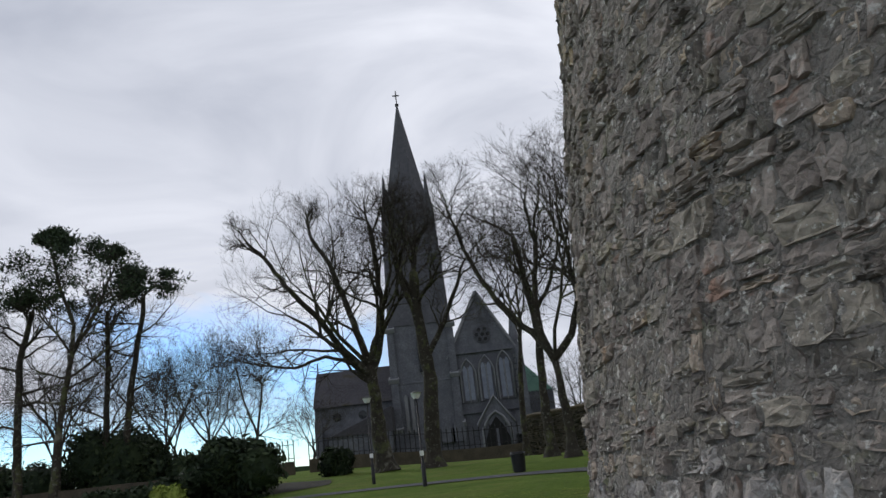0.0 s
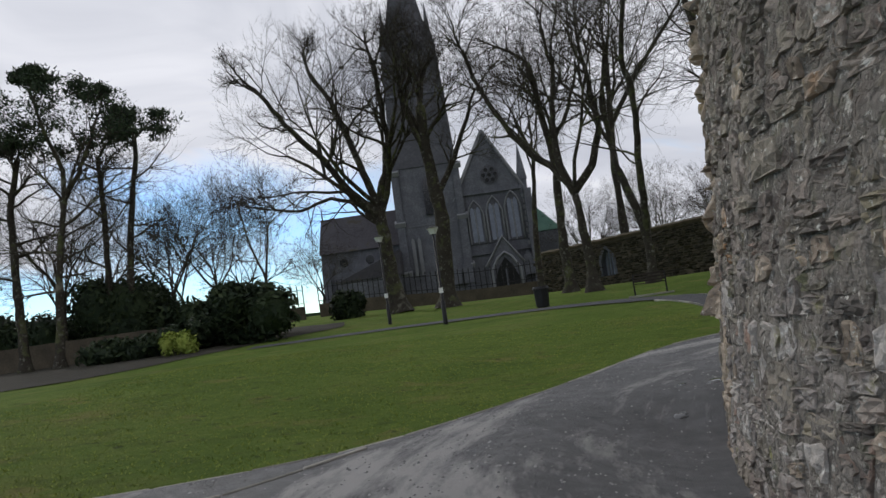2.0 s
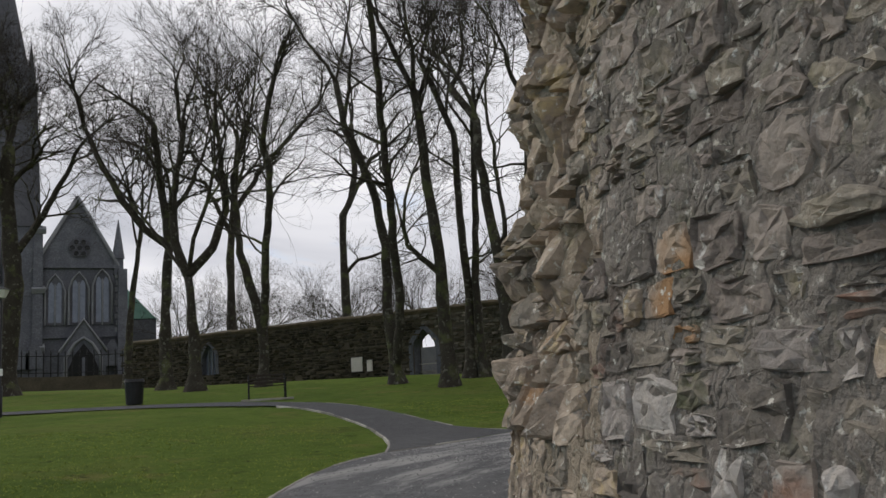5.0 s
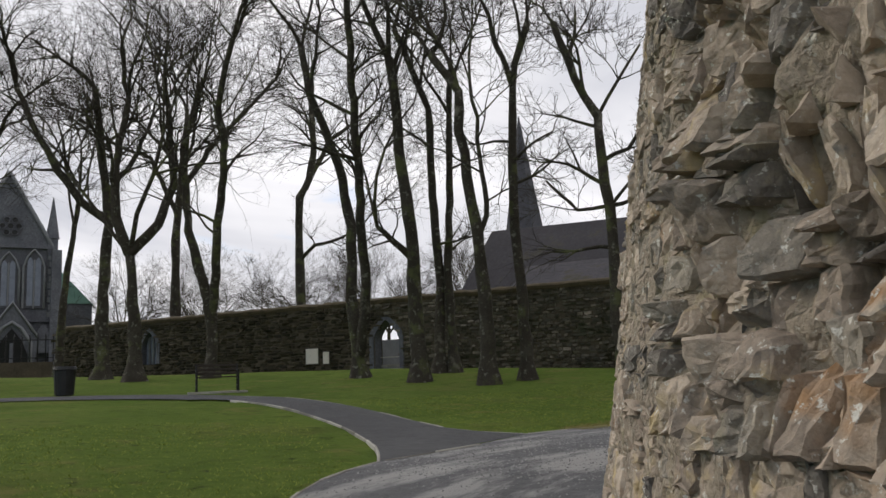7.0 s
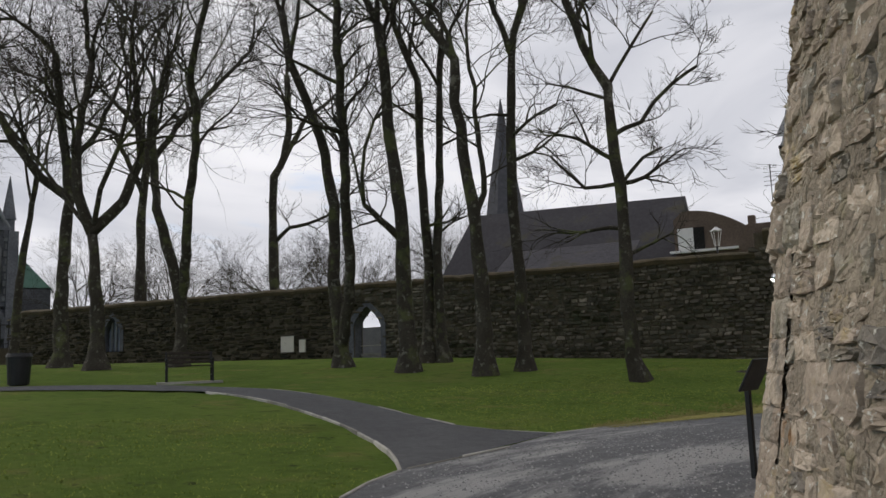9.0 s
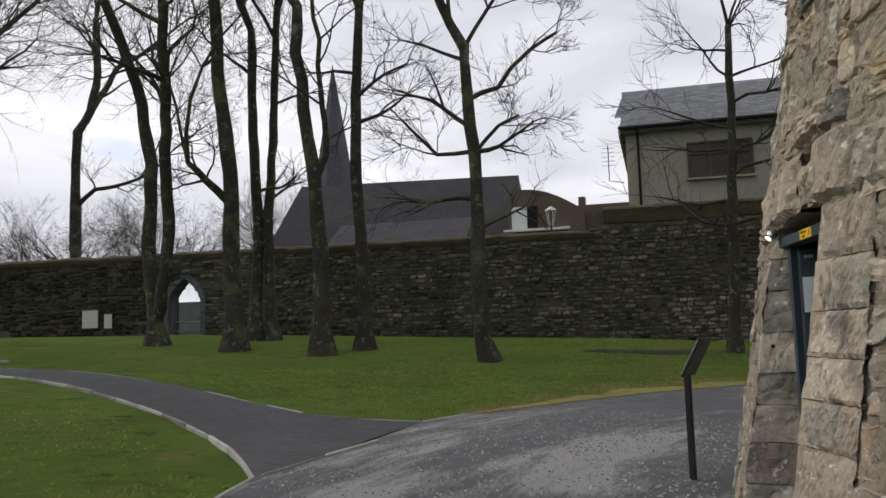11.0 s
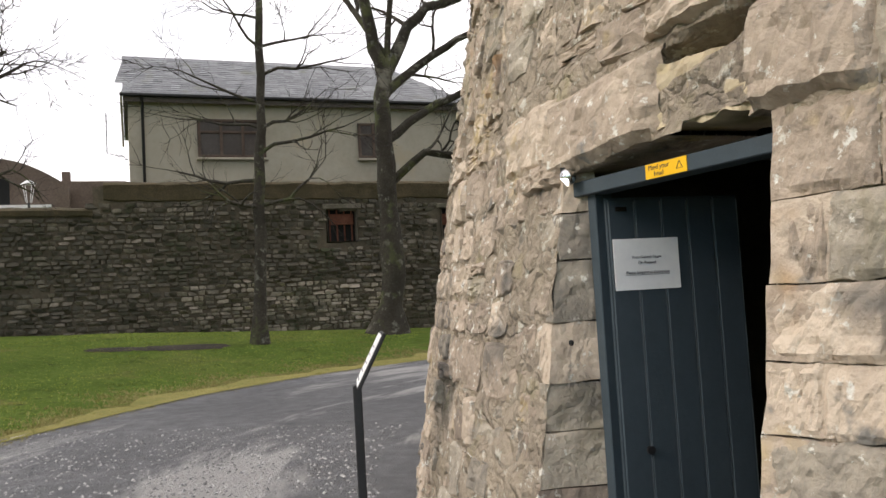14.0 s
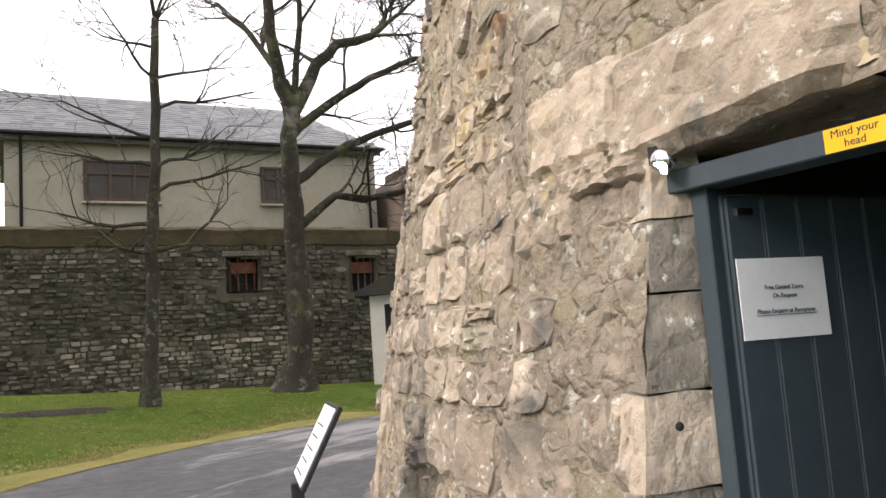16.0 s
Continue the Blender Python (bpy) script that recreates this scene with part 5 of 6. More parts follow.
def park_lamp(x, y, tall):
    lp = thing("park_lamp", Matrix.Translation((x, y, height(x, y))), "slim black park lamp post with pale lantern head", "lamp", "park lamps")
    tube("pole", [(0, 0, 0), (0, 0, 0.9), (0, 0, 0.92), (0, 0, tall - 0.35)], [0.09, 0.085, 0.05, 0.04], IRON, lp)
    tube("arm", [(0, 0, tall - 0.35), (-0.02, 0, tall - 0.2), (-0.02, 0, tall - 0.05)], 0.03, IRON, lp)
    bm = bmesh.new()
    bmesh.ops.create_cone(bm, segments=12, radius1=0.12, radius2=0.22, depth=0.22, cap_ends=True, matrix=pose(0, 0, tall - 0.1))
    part("lantern", bm, WHITE, lp, "pale glass lantern")
    bm = bmesh.new()
    bmesh.ops.create_cone(bm, segments=12, radius1=0.26, radius2=0.05, depth=0.1, cap_ends=True, matrix=pose(0, 0, tall + 0.06))
    part("cap", bm, IRON, lp)
    boxed("notice", (0.16, 0.02, 0.2), (0, -0.1, 1.3), WHITE, lp, "small white notice")


park_lamp(-1.8, 34.5, 3.7)
park_lamp(-4.5, 40.6, 4.0)

# interpretive sign by the gravel walk
SIGN = Matrix.Translation((6.42, 17.0, -0.06)) @ pose(0, 0, 0, 0, 0, 196)
sign = thing("lectern_sign", SIGN, "black steel lectern sign with tilted white panel", "sign")
bm = box(bmesh.new(), (0.06, 0.05, 0.9), (0, 0, 0.45), bevel=0.006)
part("post", bm, IRON, sign)
bm = box(bmesh.new(), (0.46, 0.34, 0.022), (0, 0.085, 1.04), rx=62, bevel=0.005)
part("backing", bm, IRON, sign)
bm = box(bmesh.new(), (0.43, 0.31, 0.004), (0, 0.0735, 1.0455), rx=62)
panel = part("panel", bm, WHITE, sign, "white printed panel")
for k in range(5):
    boxed("text_line", (0.26 - 0.03 * (k % 2), 0.005, 0.002), (-0.03, 0.105 - k * 0.0235, 1.113 - k * 0.0442), INK, panel, rx=62)

# notice boards on the wall
for a, b, lo, hi in ((19.15, 19.85, 1.85, 2.58), (18.52, 18.86, 1.82, 2.4)):
    nb = thing("notice_board", frame_of((a + b) / 2, 0.1, (lo + hi) / 2), "pale weathered notice board fixed to the stone wall", "board", "notice boards")
    boxed("board", (b - a, 0.05, hi - lo), (0, 0, 0), PALEWALL, nb, bevel=0.008)
    for sz in (-1, 1):
        boxed("frame", (b - a + 0.05, 0.07, 0.04), (0, 0, sz * (hi - lo) / 2), OLDWOOD, nb)

# shuttered openings in the wall
for i, (a, b, lo, hi) in enumerate((WIN_A, WIN_B)):
    wv = thing("window_%d" % (i + 1), frame_of((a + b) / 2, -0.22, (lo + hi) / 2), "small barred wall opening with rusty red shutter", "window", kind="structure")
    # dark sheet behind the bars, painted as the shade of the recess
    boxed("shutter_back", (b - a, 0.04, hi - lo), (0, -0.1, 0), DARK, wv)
    boxed("shutter", ((b - a) * 0.8, 0.05, (hi - lo) * 0.32), (-0.02, 0.05, 0.2), RED, wv, "rusty red shutter board")
    for k in range(4):
        boxed("bar", (0.04, 0.04, hi - lo), (-(b - a) / 2 + (b - a) * (k + 0.5) / 4, 0, 0), OLDWOOD if i else RED, wv)
    boxed("lintel", (b - a + 0.3, 0.2, 0.16), (0, 0.2, (hi - lo) / 2 + 0.08), WALLSTONE, wv, bevel=0.02)

# small roofed shelter against the wall
sh = Vector((26.3, 18.55))
shelter = thing("shelter", Matrix.Translation((sh.x, sh.y, height(sh.x, sh.y))) @ pose(0, 0, 0, 0, 0, 90), "small pale-walled shelter with dark slate roof", "shelter")
boxed("wall", (1.4, 1.4, 2.5), (0, 0, 1.2), PALEWALL, shelter)
# flat dark sheet on the wall paints the shade within the shelter
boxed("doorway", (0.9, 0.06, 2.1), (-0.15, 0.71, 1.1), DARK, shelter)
part("roof", prism(bmesh.new(), [(-1.0, 2.4), (1.05, 2.4), (1.05, 2.52), (0, 2.95), (-1.0, 2.52)], -1.0, 1.0), DARKSLATE, shelter, "dark slate roof")

# ---------------------------------------------------------------- doorway of the tower
door = thing("door_1", DOORM, "open slate-blue boarded door in a stone doorway", "door", kind="structure")
boxed("header", (1.12, 0.1, 0.06), (0.02, -0.44, 1.715), DOORPAINT, door, "slate-blue painted header beam", bevel=0.004)
boxed("frame_post", (0.05, 0.09, 1.72), (-0.47, -0.47, 0.85), DOORPAINT, door, "slate-blue door frame", bevel=0.004)
boxed("frame_post", (0.05, 0.09, 1.72), (0.55, -0.47, 0.85), DOORPAINT, door, "slate-blue door frame", bevel=0.004)
LEAF = pose(-0.452, -0.47, 0.02, 0, 0, -78.0)      # x runs from the hinge towards the free edge
leaf = boxed("leaf", (0.62, 0.035, 1.64), (0.31, 0, 0.83), DOORPAINT, door, "slate-blue boarded door leaf", bevel=0.004)
leaf.matrix_local = LEAF
for k in range(5):
    b = boxed("board", (0.113, 0.012, 1.62), (0.065 + k * 0.122, 0.022, 0.83), DOORPAINT, leaf, bevel=0.003)
    g = boxed("groove", (0.006, 0.004, 1.6), (0.126 + k * 0.122, 0.021, 0.83), GROOVE, leaf)
bm = bmesh.new()
bmesh.ops.create_cone(bm, segments=10, radius1=0.018, radius2=0.018, depth=0.012, cap_ends=True, matrix=pose(0.12, 0.034, 0.62, 90))
part("keyhole", bm, IRON, leaf)
boxed("hinge", (0.05, 0.012, 0.018), (0.06, 0.032, 1.6), CHROME, leaf)
NOTE = DOORM @ LEAF
paper = thing("paper_notice", NOTE, "white laminated paper notice fixed to the door", "notice")
boxed("sheet", (0.297, 0.003, 0.21), (0.165, 0.031, 1.372), WHITE, paper)


def words(text, size, m, mat, name, parent, label=""):
    """Flat lettering in the built-in font, as a mesh."""
    cu = bpy.data.curves.new(name, "FONT")
    cu.body, cu.size, cu.align_x, cu.align_y, cu.extrude = text, size, "CENTER", "CENTER", 0.0006
    tmp = new("tmp", cu)
    me = bpy.data.meshes.new_from_object(tmp.evaluated_get(bpy.context.evaluated_depsgraph_get()))
    bpy.data.objects.remove(tmp)
    me.materials.clear()
    me.materials.append(mat)
    ob = new(name, me)
    ob.parent = parent
    ob.matrix_local = m
    if label:
        ob["label"] = label
    return ob


FACE = pose(0, 0, 0, 90, 0, 0)
for txt, z, sz in (("Free Guided Tours", 1.40, 0.017), ("On Request", 1.378, 0.017), ("Please Enquire at Reception", 1.338, 0.0175)):
    words(txt, sz, Matrix.Translation((0.165, 0.034, z)) @ FACE, INK, "lettering", paper)
boxed("underline", (0.2, 0.002, 0.0015), (0.165, 0.033, 1.328), INK, paper)
warn = thing("warning_sign", DOORM, "yellow mind-your-head warning sticker on the beam", "sign")
boxed("plate", (0.21, 0.003, 0.054), (0.015, -0.388, 1.715), YELLOW, warn)
words("Mind your", 0.026, Matrix.Translation((-0.02, -0.386, 1.727)) @ FACE, INK, "lettering", warn)
words("head", 0.026, Matrix.Translation((-0.02, -0.386, 1.703)) @ FACE, INK, "lettering", warn)
tube("warning_triangle", [(0.085 + 0.017 * math.cos(a), -0.386, 1.713 + 0.017 * math.sin(a)) for a in (math.pi / 2, math.pi * 7 / 6, math.pi * 11 / 6, math.pi / 2)], 0.0018, INK, warn, sides=4)
spot = thing("bulkhead_light", DOORM @ Matrix.Translation((-0.5, -0.34, 1.765)), "small round chrome security light, lit", "lamp")
bm = bmesh.new()
bmesh.ops.create_uvsphere(bm, u_segments=14, v_segments=9, radius=0.035)
part("housing", bm, CHROME, spot, smooth=True)
bm = bmesh.new()
bmesh.ops.create_cone(bm, segments=12, radius1=0.022, radius2=0.008, depth=0.02, cap_ends=True, matrix=pose(0.012, 0.02, -0.018, 40, 25, 0))
part("lens", bm, LIT, spot, "bright lit lens")
boxed("bracket", (0.03, 0.03, 0.05), (-0.03, -0.01, 0.02), IRON, spot)

# ---------------------------------------------------------------- planting on the west side
def leaf_mass(name, x, y, sx, sy, sz, count, mat, label, category, seed, leaf=0.16, lift=0.0):
    """A shrub: twiggy stems under a lumpy mass of separate leaves."""
    rng = random.Random(seed)
    t = thing(name, Matrix.Translation((x, y, height(x, y) - 0.05 + lift)), label, category, "shrubs")
    vs, fs = [], []
    lumps = [(Vector((rng.uniform(-1, 1) * sx * 0.62, rng.uniform(-1, 1) * sy * 0.62, sz * rng.uniform(0.25, 0.66))), rng.uniform(0.35, 0.6)) for _ in range(9)]
    for k in range(count):
        c, r = rng.choice(lumps)
        d = Vector((rng.gauss(0, 1), rng.gauss(0, 1), rng.gauss(0.2, 1))).normalized()
        rad = r * rng.uniform(0.72, 1.08) * (1 + 0.25 * noise.noise(d * 2 + c))
        p = c + Vector((d.x * sx * rad, d.y * sy * rad, d.z * sz * rad * 0.8))
        p.z = max(p.z, 0.05)
        u = (d + Vector((rng.gauss(0, 0.7), rng.gauss(0, 0.7), rng.gauss(0, 0.7)))).normalized()
        v = u.orthogonal().normalized()
        v.rotate(Matrix.Rotation(rng.uniform(0, 6.28), 3, u))
        w = u.cross(v)
        q = leaf * rng.uniform(0.6, 1.5)
        i = len(vs)
        vs += [p - v * q, p + w * q * 0.45, p + v * q, p - w * q * 0.45]
        fs.append((i, i + 1, i + 2, i + 3))
    mesh_ob("foliage", vs, fs, mat, t)
    sv, sf = [], []
    for c, r in lumps:
        ring_tube(sv, sf, [Vector((c.x * 0.3, c.y * 0.3, 0)), c * 0.6 + Vector((0, 0, 0.1)), c], [0.06, 0.045, 0.02], 5)
    mesh_ob("stems", sv, sf, BARK, t)
    cv, cf = [], []
    bm = bmesh.new()
    for c, r in lumps:
        bmesh.ops.create_icosphere(bm, subdivisions=2, radius=1.0, matrix=Matrix.Translation(c) @ Matrix.Diagonal((sx * r * 0.78, sy * r * 0.78, sz * r * 0.62, 1)))
    part("inner_shade", bm, mat, t)
    return t


leaf_mass("laurel_shrub", -10.6, 41.5, 2.3, 1.6, 3.1, 7000, LAUREL, "broad dark evergreen shrub beside the lawn", "shrub", 1)
leaf_mass("laurel_shrub", -13.6, 43.0, 1.8, 1.5, 1.6, 4000, LAUREL, "low dark evergreen shrub beside the lawn", "shrub", 2)
leaf_mass("laurel_shrub", -19.5, 47.5, 3.4, 2.0, 4.4, 7000, LAUREL, "tall dark evergreen shrub under the pines", "shrub", 3)
leaf_mass("laurel_shrub", -25.5, 48.0, 3.4, 2.0, 3.2, 5000, LAUREL, "dark evergreen shrub under the pines", "shrub", 4)
leaf_mass("laurel_shrub", -8.4, 56.0, 1.1, 1.0, 1.7, 2500, LAUREL, "round dark evergreen shrub by the railings", "shrub", 5)
leaf_mass("pale_shrub", -13.9, 39.6, 0.8, 0.7, 1.2, 1500, BLADE, "small pale green shrub at the lawn's edge", "shrub", 6, 0.09)
leaf_mass("laurel_shrub", -16.6, 41.6, 2.6, 1.4, 1.3, 3500, LAUREL, "low dark hedge beside the lawn", "shrub", 7)

lowwall = thing("wall_west", Matrix.Identity(4), "low dark stone wall beyond the lawn", "wall", kind="structure")
vs, fs = [], []
for k in range(25):
    x = -46 + k * 1.4
    y = 45.2 - 0.05 * (x + 20)
    g = height(x, y)
    for dy, z in ((-0.25, g - 0.4), (-0.25, g + 1.25), (0.25, g + 1.25), (0.25, g - 0.4)):
        vs.append((x, y + dy, z + (0.06 * noise.noise((x, dy, 0)) if z > g else 0)))
for i in range(24):
    for k in range(3):
        fs.append((i * 4 + k, (i + 1) * 4 + k, (i + 1) * 4 + k + 1, i * 4 + k + 1))
mesh_ob("masonry", vs, fs, WALLMORTAR, lowwall)


def pine(x, y, line, r, wide, top, seed, clump, arms=()):
    """A tall bare-stemmed pine whose needles stand in clumps round the upper twigs."""
    z = line[-1][1]
    return bare_tree("pine_tree", (x, y), line, r, top, 4, seed=seed, spread=1.1, dense=1.0, wide=wide, fork=0.75, needles=clump, lat=(0.92, 0.4), label="tall pine with bare stem and dark flat crown", group="pines",
                     low=((z * 0.45, -1, 2.2), (z * 0.55, 1, 2.4), (z * 0.62, 1, 2.6), (z * 0.7, -1, 2.8), (z * 0.8, 1, 2.6), (z * 0.88, -1, 2.4)), arms=arms)


pine(-20.9, 42.8, [(0.55, 5.1), (0.95, 8.2)], 0.26, 4.0, 13.9, 61, 10.6, ((0.13, [(0.95, 8.0), (1.05, 9.7), (0.45, 11.5), (0.1, 13.0)]), (0.13, [(0.95, 8.1), (1.75, 9.75), (2.45, 11.5), (2.9, 12.8)])))
pine(-19.6, 46.1, [(0.05, 4.1), (0.15, 7.4), (0.4, 10.8)], 0.24, 3.2, 13.4, 62, 11.0)
pine(-18.3, 46.0, [(0.05, 4.0), (0.25, 6.9), (0.8, 10.6), (0.9, 11.6)], 0.24, 2.8, 12.9, 63, 10.8)
pine(-22.9, 43.4, [(0.05, 4), (0.1, 8.3), (0.25, 10.7)], 0.28, 3.0, 13.0, 64, 10.6)
leaf_mass("laurel_shrub", -12.0, 45.5, 3.0, 1.6, 2.4, 6000, LAUREL, "spreading dark evergreen shrub behind the lawn", "shrub", 9)
leaf_mass("laurel_shrub", -16.8, 47.0, 2.2, 1.4, 2.6, 5000, LAUREL, "dark evergreen shrub under the pines", "shrub", 10)
west = dict(label="leafless garden tree with fine twiggy crown", group="western trees", lat=(1, 0))
bare_tree("bare_tree", (-10.2, 42.1), [(0.0, 2.9), (0.04, 5.4)], 0.09, 8.2, 5, seed=71, spread=0.6, dense=0.9, arms=((0.06, [(0.02, 2.6), (-0.45, 4.6), (-0.64, 6.6)]),), label="slim leafless sapling on the lawn", group="western trees", lat=(1, 0))
for i, (bx, by, tp, r, sp) in enumerate(((-17.2, 49.4, 9.6, 0.22, 1.2), (-14.5, 56, 8.0, 0.18, 1.0), (-24, 56, 10.0, 0.22, 0.9), (-31, 50, 11, 0.25, 0.9), (-22, 46, 11, 0.2, 0.7), (-15.2, 50, 9.5, 0.2, 0.9), (-19.5, 57, 9.5, 0.2, 0.9), (-28, 58, 9, 0.2, 0.9), (-34, 44, 10, 0.24, 0.9), (-12.6, 70, 6.5, 0.15, 1.1))):
    bare_tree("bare_tree", (bx, by), [(0.1, 1.5), (0.0, tp * 0.3)], r, tp, 5, seed=80 + i, spread=sp, **west)
# low trees beyond the boundary wall
for i, s in enumerate((14.5, 19.5, 22.0, 24.5, 27.5, 31.0, 34.0, 37.0)):
    p = on_wall(s, -26 - (i % 3) * 7)
    bare_tree("bare_tree", (p.x, p.y), [(0.1, 2.0), (0.0, 3.8)], 0.25, 10.8 + (i * 7 % 3) * 0.7, 5, seed=100 + i, spread=1.1, dense=0.95, label="distant leafless tree beyond the wall", group="far trees")

for i in range(9):
    p = on_wall(35.0 + i * 3.4, -19 - (i * 5 % 3) * 6)
    bare_tree("bare_tree", (p.x, p.y), [(0.1, 2.0), (0.0, 3.6)], 0.24, 9.6 + (i * 7 % 4) * 0.6, 5, seed=130 + i, spread=1.2, dense=0.95, label="distant leafless tree beyond the wall", group="far trees")

# far hedge line that closes the view
bm = bmesh.new()
hedge_v, hedge_f = [], []
for k in range(181):
    a = radians(k * 2)
    rr = 150 + 12 * noise.noise((math.cos(a) * 4, math.sin(a) * 4, 0))
    top = 4.5 + 2.0 * noise.noise((math.cos(a) * 9, math.sin(a) * 9, 3)) + 1.2 * noise.noise((math.cos(a) * 40, math.sin(a) * 40, 3))
    x, y = 5 + rr * math.cos(a), 25 + rr * math.sin(a)
    hedge_v += [(x, y, -2.0), (x, y, top + 0.6), (x + 5 * math.cos(a), y + 5 * math.sin(a), top), (x + 5 * math.cos(a), y + 5 * math.sin(a), -2)]
for i in range(180):
    for k in range(3):
        hedge_f.append((i * 4 + k, (i + 1) * 4 + k, (i + 1) * 4 + k + 1, i * 4 + k + 1))
bm.free()
tagged(mesh_ob("far_woods", hedge_v, hedge_f, NEEDLE), "distant dark line of woods and hedges", "woods", kind="stuff")

# ---------------------------------------------------------------- bare soil, verge, puddles
def blot(name, x, y, rx, ry, turn, mat, label, lift, seed, category, kind="structure"):
    """A ragged flat patch on the ground."""
    vs, fs = [(x, y, lawn(x, y) + lift)], []
    c, s = math.cos(radians(turn)), math.sin(radians(turn))
    for ring in (0.5, 1.0):
        for k in range(40):
            a = 2 * math.pi * k / 40
            q = ring * (1 + 0.35 * noise.noise((math.cos(a) * 1.6, math.sin(a) * 1.6, seed)) + 0.15 * noise.noise((math.cos(a) * 6, math.sin(a) * 6, seed)))
            u, v = rx * q * math.cos(a), ry * q * math.sin(a)
            px, py = x + u * c - v * s, y + u * s + v * c
            vs.append((px, py, lawn(px, py) + (lift if ring < 1 else lift * 0.4)))
    for k in range(40):
        j = (k + 1) % 40
        fs.append((0, 1 + k, 1 + j))
        fs.append((1 + k, 41 + k, 41 + j, 1 + j))
    return tagged(mesh_ob(name, vs, fs, mat, smooth=True), label, category, kind=kind)


LITTER = stuff("leaf litter", [(0.015, 0.014, 0.01), (0.03, 0.027, 0.018), (0.055, 0.05, 0.03)], 1.0, 0.98, 1.0, 20.0, fine=0.5)
blot("planting_bed", -20.0, 43.0, 15.0, 9.8, 51, LITTER, "dark leaf-strewn bed under pines and shrubs", 0.06, 8, "soil")
blot("soil_patch", 18.6, 25.8, 0.8, 0.3, -58, SOIL, "patch of bare dark soil in the grass", 0.022, 5, "soil")
blot("soil_patch", 19.3, 24.6, 1.1, 0.42, -58, SOIL, "patch of bare dark soil in the grass", 0.022, 1, "soil")
WATER = stuff("standing water", [(0.06, 0.06, 0.06), (0.09, 0.09, 0.09)], 2.0, 0.08, 0.0, spec=0.8)
for x, y, a, b, tn, sd in ((1.32, 12.0, 0.13, 0.1, 10, 2), (2.0, 12.9, 0.3, 0.13, 60, 3), (1.6, 12.95, 0.12, 0.08, 40, 4)):
    blot("puddle", x, y, a, b, tn, WATER, "shallow rain puddle on the gravel", 0.08, sd, "puddle", kind="")
edge_pts = spline(EDGE_E[1:9])
vl, vr = [], []
for i, (x, y) in enumerate(edge_pts):
    d = Vector((x - CX, y - CY)).normalized()
    k = 0.3 + 0.35 * max(0.0, noise.noise((x * 0.8, y * 0.8, 4)) + 0.4) + 0.25 * noise.noise((x * 4, y * 4, 4))
    k *= smooth01((x - 9.0) / 3.5)
    vl.append((x - d.x * 0.1, y - d.y * 0.1)), vr.append((x + d.x * k, y + d.y * k))
VERGE = stuff("dry verge", [(0.13, 0.17, 0.035), (0.3, 0.27, 0.08), (0.44, 0.37, 0.14)], 1.6, 0.95, 1.0, 50.0, dist=0.04, fine=0.5)
tagged(strip("verge", vl, vr, 4, VERGE, 0.03), "yellowed grass verge along the gravel", "verge", kind="structure")

# ---------------------------------------------------------------- grass blades and chippings
rng = random.Random(5)
gv, gf, sv, sf = [], [], [], []


def blade(vs, fs, x, y, hgt):
    z = height(x, y) - 0.01
    for _ in range(3):
        a, b = rng.uniform(0, 6.28), rng.uniform(0, 6.28)
        px, py = x + rng.gauss(0, 0.02), y + rng.gauss(0, 0.02)
        i = len(vs)
        vs += [(px - 0.006 * math.cos(a), py - 0.006 * math.sin(a), z), (px + 0.006 * math.cos(a), py + 0.006 * math.sin(a), z), (px + 0.03 * math.cos(b), py + 0.03 * math.sin(b), z + hgt * rng.uniform(0.6, 1.2))]
        fs.append((i, i + 1, i + 2))


for (x0, x1, y0, y1, cnt) in ((-9, 6, 9, 26, 15000), (7.5, 24, 20, 29, 13000)):
    for _ in range(cnt):
        x, y = rng.uniform(x0, x1), rng.uniform(y0, y1)
        if not on_gravel(x, y):
            blade(gv, gf, x, y, 0.03)
for _ in range(15000):
    i = rng.randrange(len(vl))
    t = abs(rng.gauss(0, 1.1))
    blade(sv, sf, vl[i][0] + (vr[i][0] - vl[i][0]) * t + rng.gauss(0, 0.1), vl[i][1] + (vr[i][1] - vl[i][1]) * t + rng.gauss(0, 0.1), 0.05)
tagged(mesh_ob("grass_blades", gv, gf, BLADE), "short green blades of mown grass", "grass", kind="stuff")
tagged(mesh_ob("dry_grass_blades", sv, sf, STRAW), "yellowed grass blades along the verge", "grass", kind="stuff")
pv, pf = [], []
for n_ in range(10000):
    a = radians(rng.uniform(96, 185) if n_ % 2 else rng.uniform(88, 122))
    r = R0 + 0.1 + rng.random() * 5.5
    x, y = CX + r * math.cos(a), CY + r * math.sin(a)
    if r > np.interp(a, oa, orr) - 0.08:
        continue
    q = rng.uniform(0.006, 0.02)
    z = height(x, y) + 0.02
    i = len(pv)
    for k in range(4):
        b = k * math.pi / 2 + rng.uniform(-0.5, 0.5)
        pv.append((x + q * math.cos(b), y + q * math.sin(b), z))
    pv.append((x + rng.gauss(0, 0.003), y + rng.gauss(0, 0.003), z + q * rng.uniform(0.5, 1.0)))
    pf += [(i, i + 1, i + 4), (i + 1, i + 2, i + 4), (i + 2, i + 3, i + 4), (i + 3, i, i + 4)]
tagged(mesh_ob("chippings", pv, pf, PEBBLE), "loose grey stone chippings on the gravel", "gravel", kind="stuff")

